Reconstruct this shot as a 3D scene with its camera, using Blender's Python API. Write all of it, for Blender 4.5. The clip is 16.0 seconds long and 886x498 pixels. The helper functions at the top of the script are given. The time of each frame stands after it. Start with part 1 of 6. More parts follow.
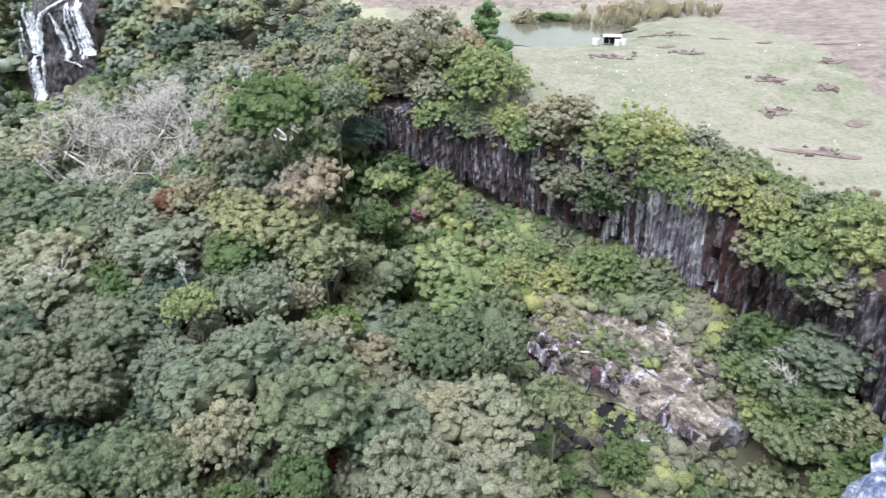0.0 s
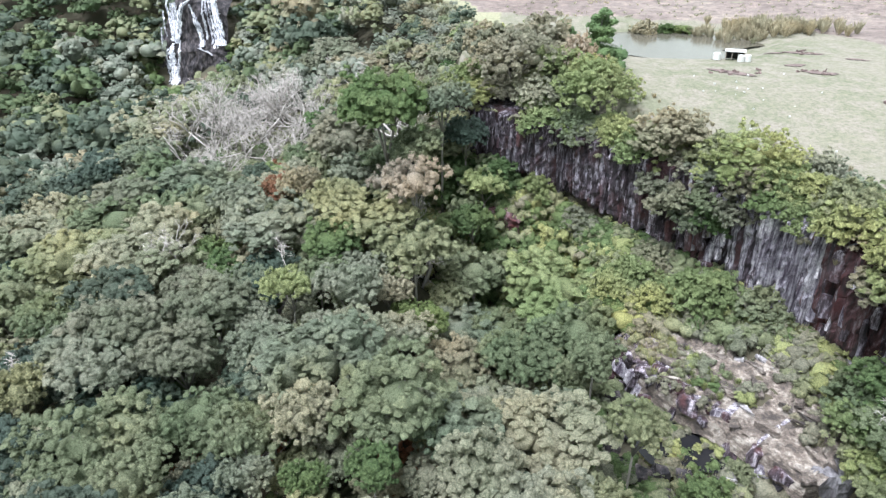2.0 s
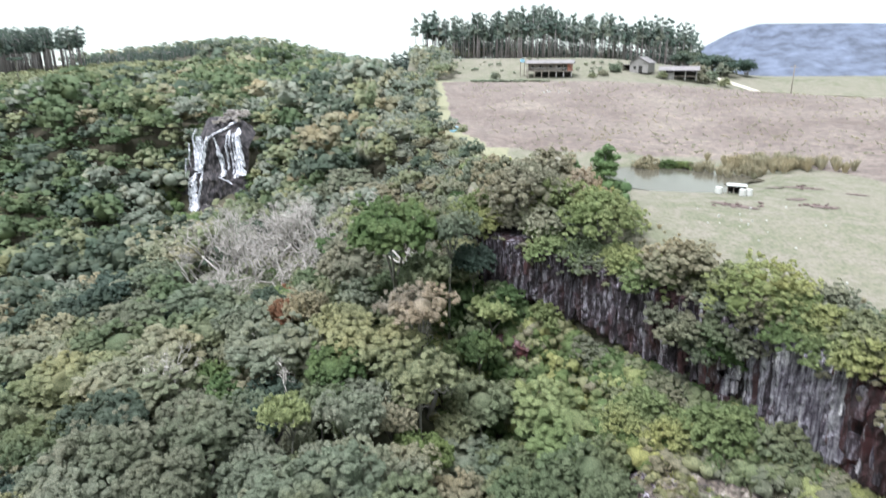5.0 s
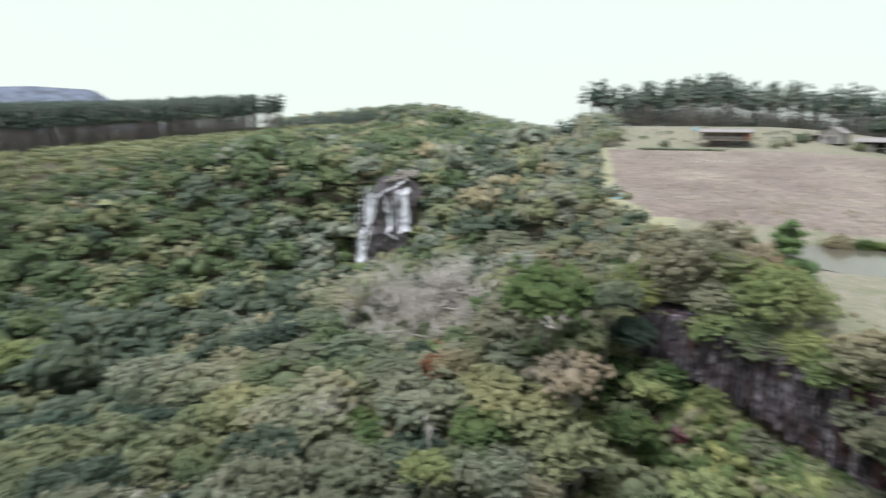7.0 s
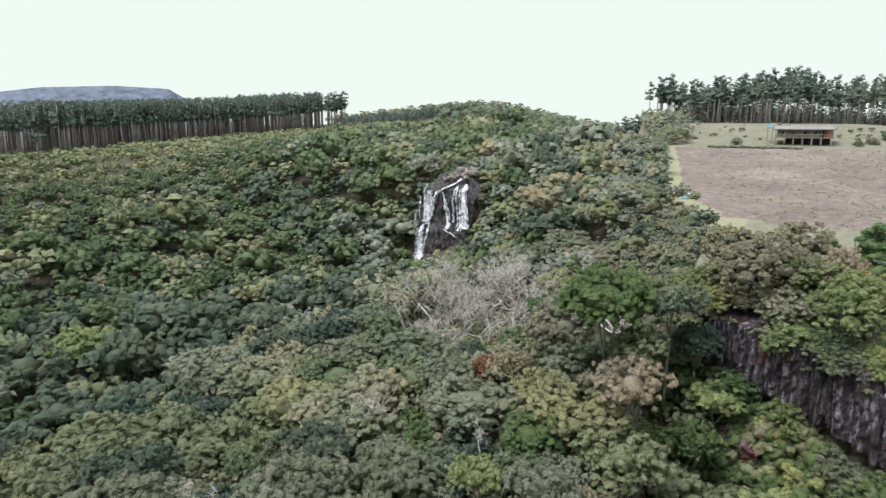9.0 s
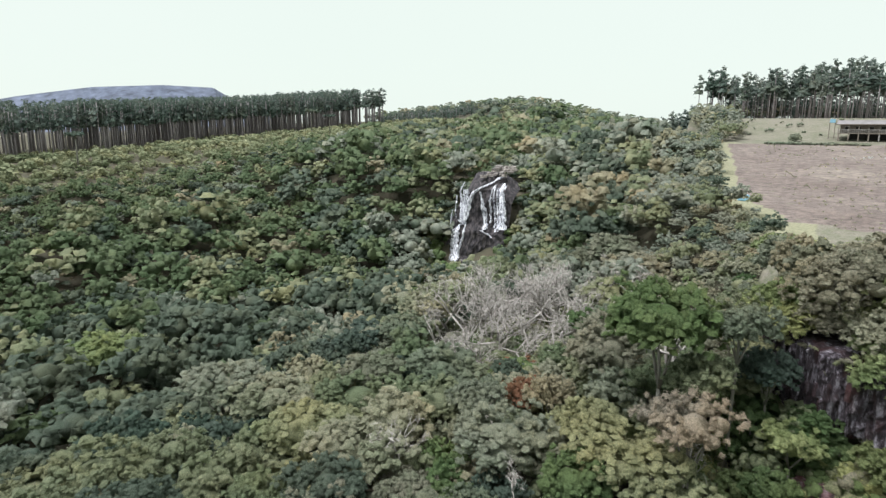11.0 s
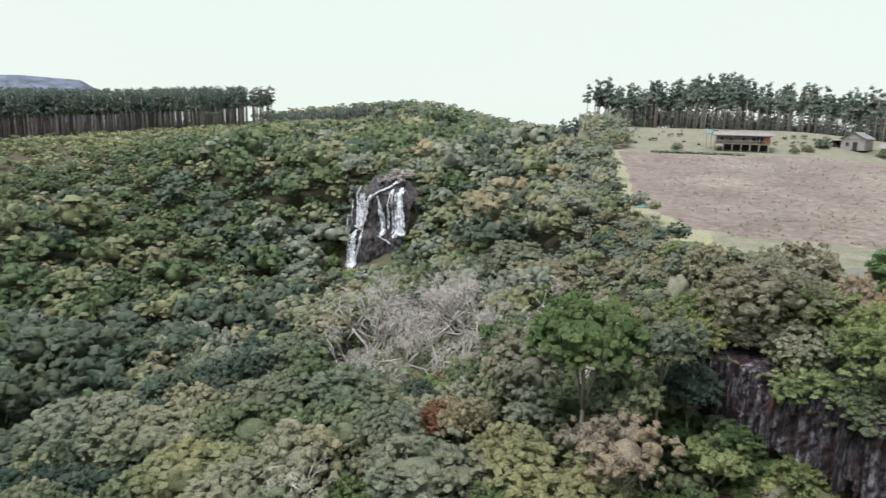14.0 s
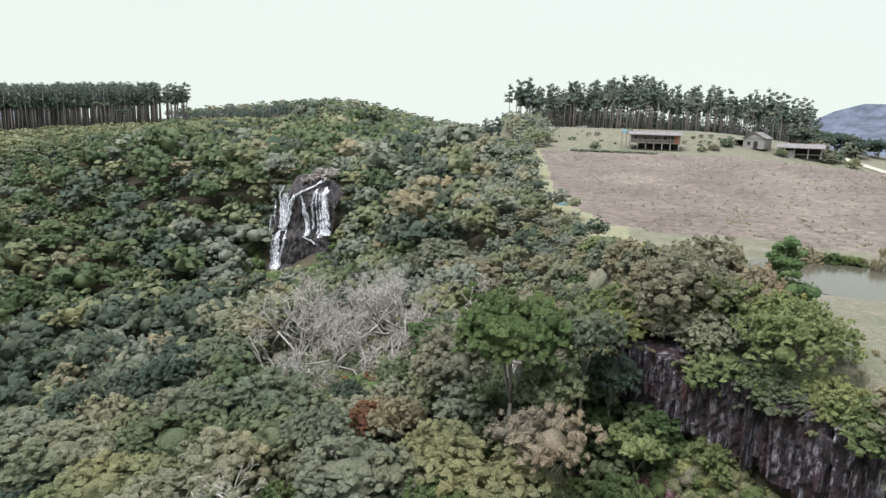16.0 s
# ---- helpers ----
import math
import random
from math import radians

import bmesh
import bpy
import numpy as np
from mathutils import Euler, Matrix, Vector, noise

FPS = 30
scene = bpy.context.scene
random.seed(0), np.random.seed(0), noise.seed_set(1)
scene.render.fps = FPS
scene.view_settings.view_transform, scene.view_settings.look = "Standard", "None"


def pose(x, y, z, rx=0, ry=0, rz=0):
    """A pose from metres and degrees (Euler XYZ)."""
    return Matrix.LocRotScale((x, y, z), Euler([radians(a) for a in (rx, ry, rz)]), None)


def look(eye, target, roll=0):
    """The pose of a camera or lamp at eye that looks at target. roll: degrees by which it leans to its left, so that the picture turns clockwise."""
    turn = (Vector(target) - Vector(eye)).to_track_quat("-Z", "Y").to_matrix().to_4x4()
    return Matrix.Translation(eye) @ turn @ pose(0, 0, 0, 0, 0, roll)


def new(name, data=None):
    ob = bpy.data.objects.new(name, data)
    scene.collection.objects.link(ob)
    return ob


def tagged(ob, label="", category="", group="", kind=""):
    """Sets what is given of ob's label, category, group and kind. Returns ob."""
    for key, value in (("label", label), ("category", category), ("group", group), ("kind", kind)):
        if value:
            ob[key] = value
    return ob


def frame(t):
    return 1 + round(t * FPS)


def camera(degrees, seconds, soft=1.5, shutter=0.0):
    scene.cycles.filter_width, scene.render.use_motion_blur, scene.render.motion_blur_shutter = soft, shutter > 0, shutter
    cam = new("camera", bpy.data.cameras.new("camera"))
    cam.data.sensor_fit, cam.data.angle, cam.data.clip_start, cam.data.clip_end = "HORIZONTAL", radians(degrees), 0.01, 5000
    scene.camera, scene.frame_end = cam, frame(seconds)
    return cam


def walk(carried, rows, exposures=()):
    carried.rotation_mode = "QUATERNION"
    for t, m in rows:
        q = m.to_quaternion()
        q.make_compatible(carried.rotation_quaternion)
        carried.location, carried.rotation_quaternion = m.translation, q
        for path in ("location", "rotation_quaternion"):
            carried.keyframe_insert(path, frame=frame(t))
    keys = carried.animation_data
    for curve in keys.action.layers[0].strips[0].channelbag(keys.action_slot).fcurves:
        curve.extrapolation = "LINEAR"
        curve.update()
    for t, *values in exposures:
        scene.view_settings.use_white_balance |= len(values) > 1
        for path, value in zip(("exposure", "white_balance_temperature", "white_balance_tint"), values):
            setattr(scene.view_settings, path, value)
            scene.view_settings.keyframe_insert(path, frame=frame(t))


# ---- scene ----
cam = camera(70.0, 16.0, soft=1.35, shutter=0.8)
# seconds, eye, heading, pitch and lean in degrees
ROWS = [
    (0.0, 0.19, 0.09, 19.85, -0.01, -28.63, 2.05),
    (0.5, 0.18, 0.12, 19.79, -1.30, -28.68, 2.01),
    (0.85, 0.22, 0.11, 19.76, 0.45, -28.55, 1.88),
    (1.0, 0.24, 0.11, 19.75, 0.71, -28.52, 1.84),
    (1.15, 0.23, 0.11, 19.75, 0.74, -28.48, 1.82),
    (1.3, 0.22, 0.09, 19.74, 2.40, -28.40, 1.65),
    (1.4, 0.20, 0.08, 19.74, 6.00, -28.25, 1.40),
    (1.5, 0.18, 0.07, 19.73, 8.63, -28.13, 1.19),
    (1.6, 0.19, 0.07, 19.72, 9.15, -28.08, 1.10),
    (2.0, 0.23, 0.08, 19.68, 9.42, -27.96, 0.97),
    (2.5, 0.23, 0.19, 19.62, 9.49, -27.91, 0.94),
    (3.0, 0.23, 0.22, 19.60, 11.14, -27.23, 0.79),
    (3.5, 0.26, 0.29, 19.57, 10.54, -24.92, 0.98),
    (4.0, 0.32, 0.34, 19.52, 8.85, -22.29, 1.15),
    (6.3, 0.33, 0.66, 19.58, 12.75, -11.50, -0.70),
    (6.5, 0.33, 0.69, 19.59, 12.83, -11.31, -0.77),
    (6.62, 0.28, 0.68, 19.57, 13.00, -11.21, -0.68),
    (6.8, 0.20, 0.65, 19.53, 16.30, -11.05, -0.55),
    (6.9, 0.16, 0.64, 19.51, 21.20, -10.97, -0.48),
    (7.0, 0.12, 0.63, 19.49, 24.45, -10.88, -0.41),
    (7.1, 0.13, 0.62, 19.47, 26.30, -10.86, -0.39),
    (7.25, 0.14, 0.61, 19.45, 27.60, -10.84, -0.36),
    (7.5, 0.16, 0.60, 19.41, 28.31, -10.79, -0.31),
    (8.0, 0.20, 0.87, 19.37, 28.14, -10.90, -0.36),
    (8.5, 0.19, 1.15, 19.35, 28.86, -11.01, -0.39),
    (9.0, -0.05, 1.91, 19.30, 29.95, -11.12, -0.41),
    (9.5, -0.33, 2.91, 19.27, 31.57, -11.27, -0.31),
    (10.0, -0.66, 4.11, 19.26, 33.16, -11.40, -0.33),
    (12.3, -4.72, 9.62, 19.15, 33.90, -11.40, 0.05),
    (12.5, -4.87, 9.79, 19.14, 37.06, -11.39, 0.11),
    (12.7, -4.89, 9.81, 19.13, 43.20, -11.15, -0.25),
    (12.85, -4.90, 9.82, 19.12, 47.20, -10.98, -0.53),
    (13.0, -4.91, 9.84, 19.11, 48.10, -10.80, -0.80),
    (13.15, -5.00, 9.83, 19.09, 47.90, -10.85, -0.83),
    (13.3, -5.09, 9.83, 19.07, 44.20, -10.89, -0.86),
    (13.5, -5.21, 9.82, 19.04, 34.31, -10.95, -0.90),
    (13.7, -5.34, 9.88, 19.05, 27.00, -10.97, -1.18),
    (13.85, -5.43, 9.93, 19.06, 24.60, -10.98, -1.38),
    (14.0, -5.53, 9.98, 19.07, 23.62, -10.99, -1.59),
    (14.2, -5.54, 9.96, 19.08, 22.50, -10.97, -1.62),
    (14.35, -5.55, 9.94, 19.09, 20.40, -10.96, -1.64),
    (14.5, -5.56, 9.92, 19.10, 19.69, -10.95, -1.66),
    (15.0, -5.45, 9.92, 19.12, 17.48, -10.97, -1.73),
    (15.5, -5.45, 9.91, 19.12, 16.98, -10.95, -1.80),
    (16.0, -5.52, 9.86, 19.08, 16.85, -10.90, -1.81),
]
walk(cam, [(t, pose(x, y, z, 90 + pitch, 0, yaw) @ pose(0, 0, 0, 0, 0, -lean)) for t, x, y, z, yaw, pitch, lean in ROWS],
     exposures=[(0.0, 0.80, 5700, 14), (3.0, 0.90, 5700, 14), (4.0, 0.86, 5700, 14), (6.5, 0.28, 6000, 12), (9.0, 0.16, 6050, 12), (16.0, 0.14, 6050, 13)])

# ---- world and sun: bright overcast ----
world = bpy.data.worlds.new("overcast_sky")
scene.world = world
world.use_nodes = True
wn, wl = world.node_tree.nodes, world.node_tree.links
wn.clear()
sky = wn.new("ShaderNodeTexSky")
sky.sky_type = "NISHITA"
sky.sun_disc = False
sky.sun_elevation, sky.sun_rotation = radians(58), radians(215)
veil = wn.new("ShaderNodeMix")
veil.data_type = "RGBA"
veil.inputs[0].default_value = 0.955
sky_gain = wn.new("ShaderNodeVectorMath")
sky_gain.operation = "SCALE"
sky_gain.inputs["Scale"].default_value = 0.1
wl.new(sky.outputs[0], sky_gain.inputs[0])
wl.new(sky_gain.outputs[0], veil.inputs["A"])
cloud_noise = wn.new("ShaderNodeTexNoise")
cloud_noise.inputs["Scale"].default_value = 1.6
cloud_noise.inputs["Detail"].default_value = 3
cloud_ramp = wn.new("ShaderNodeValToRGB")
cloud_ramp.color_ramp.elements[0].color = (0.795, 0.862, 0.738, 1)
cloud_ramp.color_ramp.elements[1].color = (0.845, 0.895, 0.775, 1)
wl.new(cloud_noise.outputs[0], cloud_ramp.inputs[0])
wl.new(cloud_ramp.outputs[0], veil.inputs["B"])
back = wn.new("ShaderNodeBackground")
back.inputs[1].default_value = 1.0
wl.new(veil.outputs["Result"], back.inputs[0])
wout = wn.new("ShaderNodeOutputWorld")
wl.new(back.outputs[0], wout.inputs[0])

sun = new("sun", bpy.data.lights.new("sun", "SUN"))
sun.data.energy, sun.data.angle, sun.data.color = 4.9, radians(40), (1.0, 0.97, 0.92)
sun.matrix_world = look((-30, 5, 120), (0, 40, 0))


# ---- materials ----
def shader(name):
    m = bpy.data.materials.new(name)
    m.use_nodes = True
    n, l = m.node_tree.nodes, m.node_tree.links
    return m, n, l, n["Principled BSDF"]


def rgb(c):
    return (c[0], c[1], c[2], 1)


def noise_at(n, l, scale, detail=4, rough=0.6, stretch=None):
    tx = n.new("ShaderNodeTexNoise")
    tx.inputs["Scale"].default_value, tx.inputs["Detail"].default_value, tx.inputs["Roughness"].default_value = scale, detail, rough
    geo = n.new("ShaderNodeNewGeometry")
    if stretch:
        mp = n.new("ShaderNodeMapping")
        mp.inputs["Scale"].default_value = stretch
        l.new(geo.outputs["Position"], mp.inputs[0])
        l.new(mp.outputs[0], tx.inputs["Vector"])
    else:
        l.new(geo.outputs["Position"], tx.inputs["Vector"])
    return tx.outputs["Fac"]


def ramp(n, l, fac, stops):
    r = n.new("ShaderNodeValToRGB")
    e = r.color_ramp.elements
    while len(e) < len(stops):
        e.new(0.5)
    for el, (p, c) in zip(e, stops):
        el.position, el.color = p, rgb(c)
    l.new(fac, r.inputs[0])
    return r.outputs[0]


def blend(n, l, fac, a, b, mode="MIX"):
    m = n.new("ShaderNodeMix")
    m.data_type, m.blend_type = "RGBA", mode
    for sock, v in ((m.inputs[0], fac), (m.inputs["A"], a), (m.inputs["B"], b)):
        if isinstance(v, (int, float)):
            sock.default_value = v
        elif isinstance(v, tuple):
            sock.default_value = rgb(v)
        else:
            l.new(v, sock)
    return m.outputs["Result"]


def bump(n, l, bsdf, fac, strength=0.4, distance=0.05):
    b = n.new("ShaderNodeBump")
    b.inputs["Strength"].default_value, b.inputs["Distance"].default_value = strength, distance
    l.new(fac, b.inputs["Height"])
    l.new(b.outputs[0], bsdf.inputs["Normal"])


def leaf_material(name, dark, light, tint=0.33, patch=0.16):
    """Leaves: tone by leaf, by tree and by stretch of wood."""
    dark, light = tuple(1.38 * d for d in dark), tuple(1.38 * q for q in light)
    mean = tuple((d + q) / 2 for d, q in zip(dark, light))
    dark, light = tuple(0.5 * (d + m) for d, m in zip(dark, mean)), tuple(0.5 * (q + m) for q, m in zip(light, mean))
    m, n, l, b = shader(name)
    geo = n.new("ShaderNodeNewGeometry")
    info = n.new("ShaderNodeObjectInfo")
    leaf = ramp(n, l, geo.outputs["Random Per Island"], [(0.0, dark), (1.0, light)])
    wood = noise_at(n, l, patch, 2, 0.5)
    warm = ramp(n, l, wood, [(0.32, (0.78, 0.86, 0.80)), (0.5, (1, 1, 1)), (0.70, (1.16, 1.06, 0.94))])
    col = blend(n, l, 1.0, leaf, warm, "MULTIPLY")
    tree = ramp(n, l, info.outputs["Random"], [(0.0, (0.70, 0.78, 0.72)), (0.5, (1, 1, 1)), (1.0, (1.24, 1.15, 1.04))])
    col = blend(n, l, 1.0, col, tree, "MULTIPLY")
    fine = noise_at(n, l, 12.0, 4, 0.8)
    spots = ramp(n, l, fine, [(0.39, (0.56, 0.60, 0.54)), (0.52, (1, 1, 1)), (0.63, (1.36, 1.32, 1.25))])
    col = blend(n, l, 1.0, col, spots, "MULTIPLY")
    l.new(col, b.inputs["Base Color"])
    b.inputs["Roughness"].default_value = 0.6
    b.inputs["Specular IOR Level"].default_value = 0.2
    bump(n, l, b, fine, 0.9, 0.18)
    thru = n.new("ShaderNodeBsdfTranslucent")
    l.new(col, thru.inputs["Color"])
    mix = n.new("ShaderNodeMixShader")
    mix.inputs[0].default_value = tint
    l.new(b.outputs[0], mix.inputs[1])
    l.new(thru.outputs[0], mix.inputs[2])
    l.new(mix.outputs[0], n["Material Output"].inputs[0])
    return m


LEAF = {
    "grey": leaf_material("leaves_grey_green", (0.158, 0.168, 0.132), (0.284, 0.296, 0.232)),
    "mid": leaf_material("leaves_mid_green", (0.130, 0.148, 0.094), (0.248, 0.270, 0.174)),
    "dark": leaf_material("leaves_dark_green", (0.046, 0.066, 0.056), (0.106, 0.140, 0.118)),
    "bright": leaf_material("leaves_yellow_green", (0.158, 0.187, 0.090), (0.295, 0.332, 0.170)),
    "olive": leaf_material("leaves_olive_brown", (0.158, 0.156, 0.118), (0.268, 0.260, 0.202)),
    "lush": leaf_material("leaves_lush_green", (0.070, 0.106, 0.048), (0.148, 0.202, 0.092)),
    "rust": leaf_material("leaves_rust_red", (0.185, 0.090, 0.058), (0.300, 0.150, 0.095)),
    "pine": leaf_material("needles_dark", (0.070, 0.094, 0.086), (0.155, 0.184, 0.166)),
    # blue-grey pull in this leaf colour stands for haze over far woods
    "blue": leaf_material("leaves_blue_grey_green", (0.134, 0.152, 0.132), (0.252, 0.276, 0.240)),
    "conifer": leaf_material("conifer_sprays", (0.105, 0.165, 0.085), (0.20, 0.29, 0.15)),
    "tan": leaf_material("dry_tan_leaves", (0.20, 0.178, 0.148), (0.33, 0.296, 0.25)),
    "vine": leaf_material("leaves_vine_green", (0.084, 0.108, 0.060), (0.176, 0.214, 0.124)),
    "straw": leaf_material("dry_grass", (0.26, 0.225, 0.16), (0.50, 0.44, 0.34)),
}


def bark_material(name, a, b_):
    m, n, l, b = shader(name)
    fac = noise_at(n, l, 3.0, 5, 0.7, (1, 1, 0.3))
    l.new(ramp(n, l, fac, [(0.3, a), (0.7, b_)]), b.inputs["Base Color"])
    b.inputs["Roughness"].default_value = 0.9
    bump(n, l, b, fac, 0.5, 0.05)
    return m


BARK = bark_material("grey_bark", (0.12, 0.11, 0.095), (0.30, 0.285, 0.25))
DEAD = bark_material("bleached_dead_wood", (0.29, 0.265, 0.245), (0.52, 0.485, 0.455))
# pale bark, lightened and greyed further in colour for the haze before it
EUCBARK = bark_material("pale_hazed_plantation_bark", (0.26, 0.225, 0.24), (0.48, 0.43, 0.445))


def plateau_material():
    """Grazed pasture, a dry grass margin and harvested soil, shared out by the ground's own masks."""
    m, n, l, b = shader("pasture_and_harvested_field")
    big = noise_at(n, l, 0.08, 4, 0.55)
    mid = noise_at(n, l, 0.55, 6, 0.7)
    fine = noise_at(n, l, 3.2, 5, 0.75)
    grass = ramp(n, l, big, [(0.35, (0.14, 0.155, 0.095)), (0.5, (0.185, 0.19, 0.135)), (0.66, (0.225, 0.215, 0.17))])
    dry = ramp(n, l, mid, [(0.42, (0, 0, 0)), (0.62, (1, 1, 1))])
    pasture = blend(n, l, dry, grass, (0.26, 0.238, 0.205))
    speck = ramp(n, l, fine, [(0.38, (0.70, 0.73, 0.66)), (0.52, (1, 1, 1)), (0.70, (1.2, 1.17, 1.12))])
    pasture = blend(n, l, 1.0, pasture, blend(n, l, 1.0, speck, (0.78, 0.765, 0.74), "MULTIPLY"), "MULTIPLY")
    rows = noise_at(n, l, 0.85, 9, 0.82, (0.9, 1.2, 1))
    soil = ramp(n, l, big, [(0.3, (0.125, 0.096, 0.086)), (0.5, (0.165, 0.132, 0.12)), (0.7, (0.205, 0.172, 0.15))])
    stub = ramp(n, l, rows, [(0.36, (0.45, 0.44, 0.44)), (0.52, (1, 1, 1)), (0.66, (1.65, 1.62, 1.52))])
    soil = blend(n, l, 1.0, soil, stub, "MULTIPLY")
    soil = blend(n, l, ramp(n, l, mid, [(0.60, (0, 0, 0)), (0.74, (0.6, 0.6, 0.6))]), soil, (0.20, 0.23, 0.12))
    litter = ramp(n, l, mid, [(0.3, (0.045, 0.048, 0.028)), (0.55, (0.068, 0.06, 0.038)), (0.75, (0.125, 0.085, 0.06))])
    for name, colour in (("margin", None), ("field", soil), ("woods", litter)):
        at = n.new("ShaderNodeAttribute")
        at.attribute_name = name
        add = n.new("ShaderNodeMath")
        add.operation = "MULTIPLY_ADD"
        l.new(mid, add.inputs[0])
        add.inputs[1].default_value = 0.7
        l.new(at.outputs["Fac"], add.inputs[2])
        mask = ramp(n, l, add.outputs[0], [(0.78, (0, 0, 0)), (0.92, (1, 1, 1))])
        pasture = blend(n, l, mask, pasture, colour or blend(n, l, 1.0, (0.235, 0.228, 0.15), speck, "MULTIPLY"))
    l.new(pasture, b.inputs["Base Color"])
    b.inputs["Roughness"].default_value = 0.95
    bump(n, l, b, fine, 0.6, 0.15)
    return m


def rock_material(name, dark, mid, pale, stain=None, bands=(1.4, 1.4, 0.42)):
    m, n, l, b = shader(name)
    info = n.new("ShaderNodeObjectInfo")
    streak = noise_at(n, l, 1.3, 6, 0.72, bands)
    blot = noise_at(n, l, 0.45, 5, 0.6, (1.5, 1.5, 0.7))
    fine = noise_at(n, l, 5.0, 5, 0.75)
    col = ramp(n, l, streak, [(0.40, dark), (0.51, mid), (0.62, pale)])
    if stain:
        col = blend(n, l, ramp(n, l, blot, [(0.50, (0, 0, 0)), (0.62, (1, 1, 1))]), col, stain)
    vary = ramp(n, l, info.outputs["Random"], [(0.0, (0.6, 0.6, 0.62)), (1.0, (1.35, 1.33, 1.3))])
    col = blend(n, l, 1.0, col, vary, "MULTIPLY")
    l.new(blend(n, l, ramp(n, l, fine, [(0.35, (0.6, 0.6, 0.6)), (0.6, (0, 0, 0))]), col, dark), b.inputs["Base Color"])
    b.inputs["Roughness"].default_value = 0.75
    bump(n, l, b, fine, 0.9, 0.3)
    return m


ROCK = rock_material("columnar_basalt", (0.02, 0.014, 0.019), (0.095, 0.07, 0.09), (0.60, 0.56, 0.64), (0.09, 0.036, 0.038), (2.4, 2.4, 0.5))
ROCK_TAN = rock_material("weathered_tan_rock", (0.06, 0.05, 0.046), (0.20, 0.165, 0.14), (0.44, 0.40, 0.36), None, (0.8, 0.8, 1.6))
ROCK_WET = rock_material("wet_dark_rock", (0.022, 0.02, 0.025), (0.075, 0.064, 0.072), (0.22, 0.19, 0.19))
ROCK_STREAK = rock_material("white_streaked_basalt", (0.055, 0.04, 0.065), (0.42, 0.395, 0.45), (0.86, 0.84, 0.88), None, (3.4, 3.4, 0.3))
ROCK_RED = rock_material("red_stained_basalt", (0.025, 0.015, 0.017), (0.13, 0.05, 0.055), (0.30, 0.24, 0.26), (0.11, 0.022, 0.024), (2.0, 2.0, 0.4))
ROCK_PALE = rock_material("pale_lichen_rock", (0.16, 0.15, 0.16), (0.40, 0.38, 0.40), (0.62, 0.60, 0.62))


def plain(name, col, rough=0.7, metal=0.0, var=0.2, scale=2.0, stretch=None):
    m, n, l, b = shader(name)
    fac = noise_at(n, l, scale, 5, 0.65, stretch)
    lo = tuple(c * (1 - var) for c in col)
    hi = tuple(min(1, c * (1 + var)) for c in col)
    l.new(ramp(n, l, fac, [(0.3, lo), (0.7, hi)]), b.inputs["Base Color"])
    b.inputs["Roughness"].default_value, b.inputs["Metallic"].default_value = rough, metal
    return m


GROUND = plateau_material()
SOIL = plain("dark_turned_soil", (0.125, 0.092, 0.085), 0.95, 0, 0.45, 2.5)
ROAD = plain("pale_dirt_road", (0.46, 0.42, 0.36), 0.95, 0, 0.15, 0.8)
WOOD = plain("weathered_grey_boards", (0.20, 0.17, 0.145), 0.85, 0, 0.35, 3.0, (6, 6, 0.4))
REDWOOD = plain("red_brown_painted_boards", (0.27, 0.105, 0.075), 0.8, 0, 0.25, 3.0, (6, 6, 0.4))
PALEWALL = plain("pale_grey_wall", (0.27, 0.255, 0.25), 0.85, 0, 0.15, 2.0)
SHEET = plain("old_fibre_cement_roof", (0.19, 0.175, 0.18), 0.85, 0, 0.25, 0.9)
DARK = plain("dark_interior", (0.03, 0.028, 0.026), 0.9)
WHITE = plain("chalky_white_paint", (0.54, 0.54, 0.52), 0.6, 0, 0.08, 2)
BLUE = plain("blue_plastic", (0.26, 0.48, 0.62), 0.45, 0, 0.08, 2)
# distance haze is put into the mountains' base colour as blue
MOUNT = plain("haze_blue_wooded_mountain", (0.090, 0.105, 0.150), 0.95, 0, 0.55, 0.06)


def pond_material(name, col):
    m, n, l, b = shader(name)
    b.inputs["Base Color"].default_value = rgb(col)
    b.inputs["Roughness"].default_value = 0.14
    b.inputs["IOR"].default_value = 1.33
    bump(n, l, b, noise_at(n, l, 2.5, 3, 0.5), 0.08, 0.03)
    return m


def white_water():
    m, n, l, b = shader("falling_white_water")
    fac = noise_at(n, l, 1.3, 4, 0.6, (4.5, 4.5, 0.5))
    l.new(ramp(n, l, fac, [(0.36, (0.36, 0.37, 0.50)), (0.50, (0.66, 0.67, 0.76)), (0.62, (0.92, 0.92, 0.94))]), b.inputs["Base Color"])
    b.inputs["Roughness"].default_value = 0.4
    clear = n.new("ShaderNodeBsdfTransparent")
    mix = n.new("ShaderNodeMixShader")
    l.new(ramp(n, l, fac, [(0.37, (0.06, 0.06, 0.06)), (0.55, (0.97, 0.97, 0.97))]), mix.inputs[0])
    l.new(clear.outputs[0], mix.inputs[1])
    l.new(b.outputs[0], mix.inputs[2])
    l.new(mix.outputs[0], n["Material Output"].inputs[0])
    return m


POND, FOAM = pond_material("murky_pond_water", (0.085, 0.078, 0.062)), white_water()
BLACKWATER = pond_material("dark_pool_water", (0.014, 0.014, 0.016))


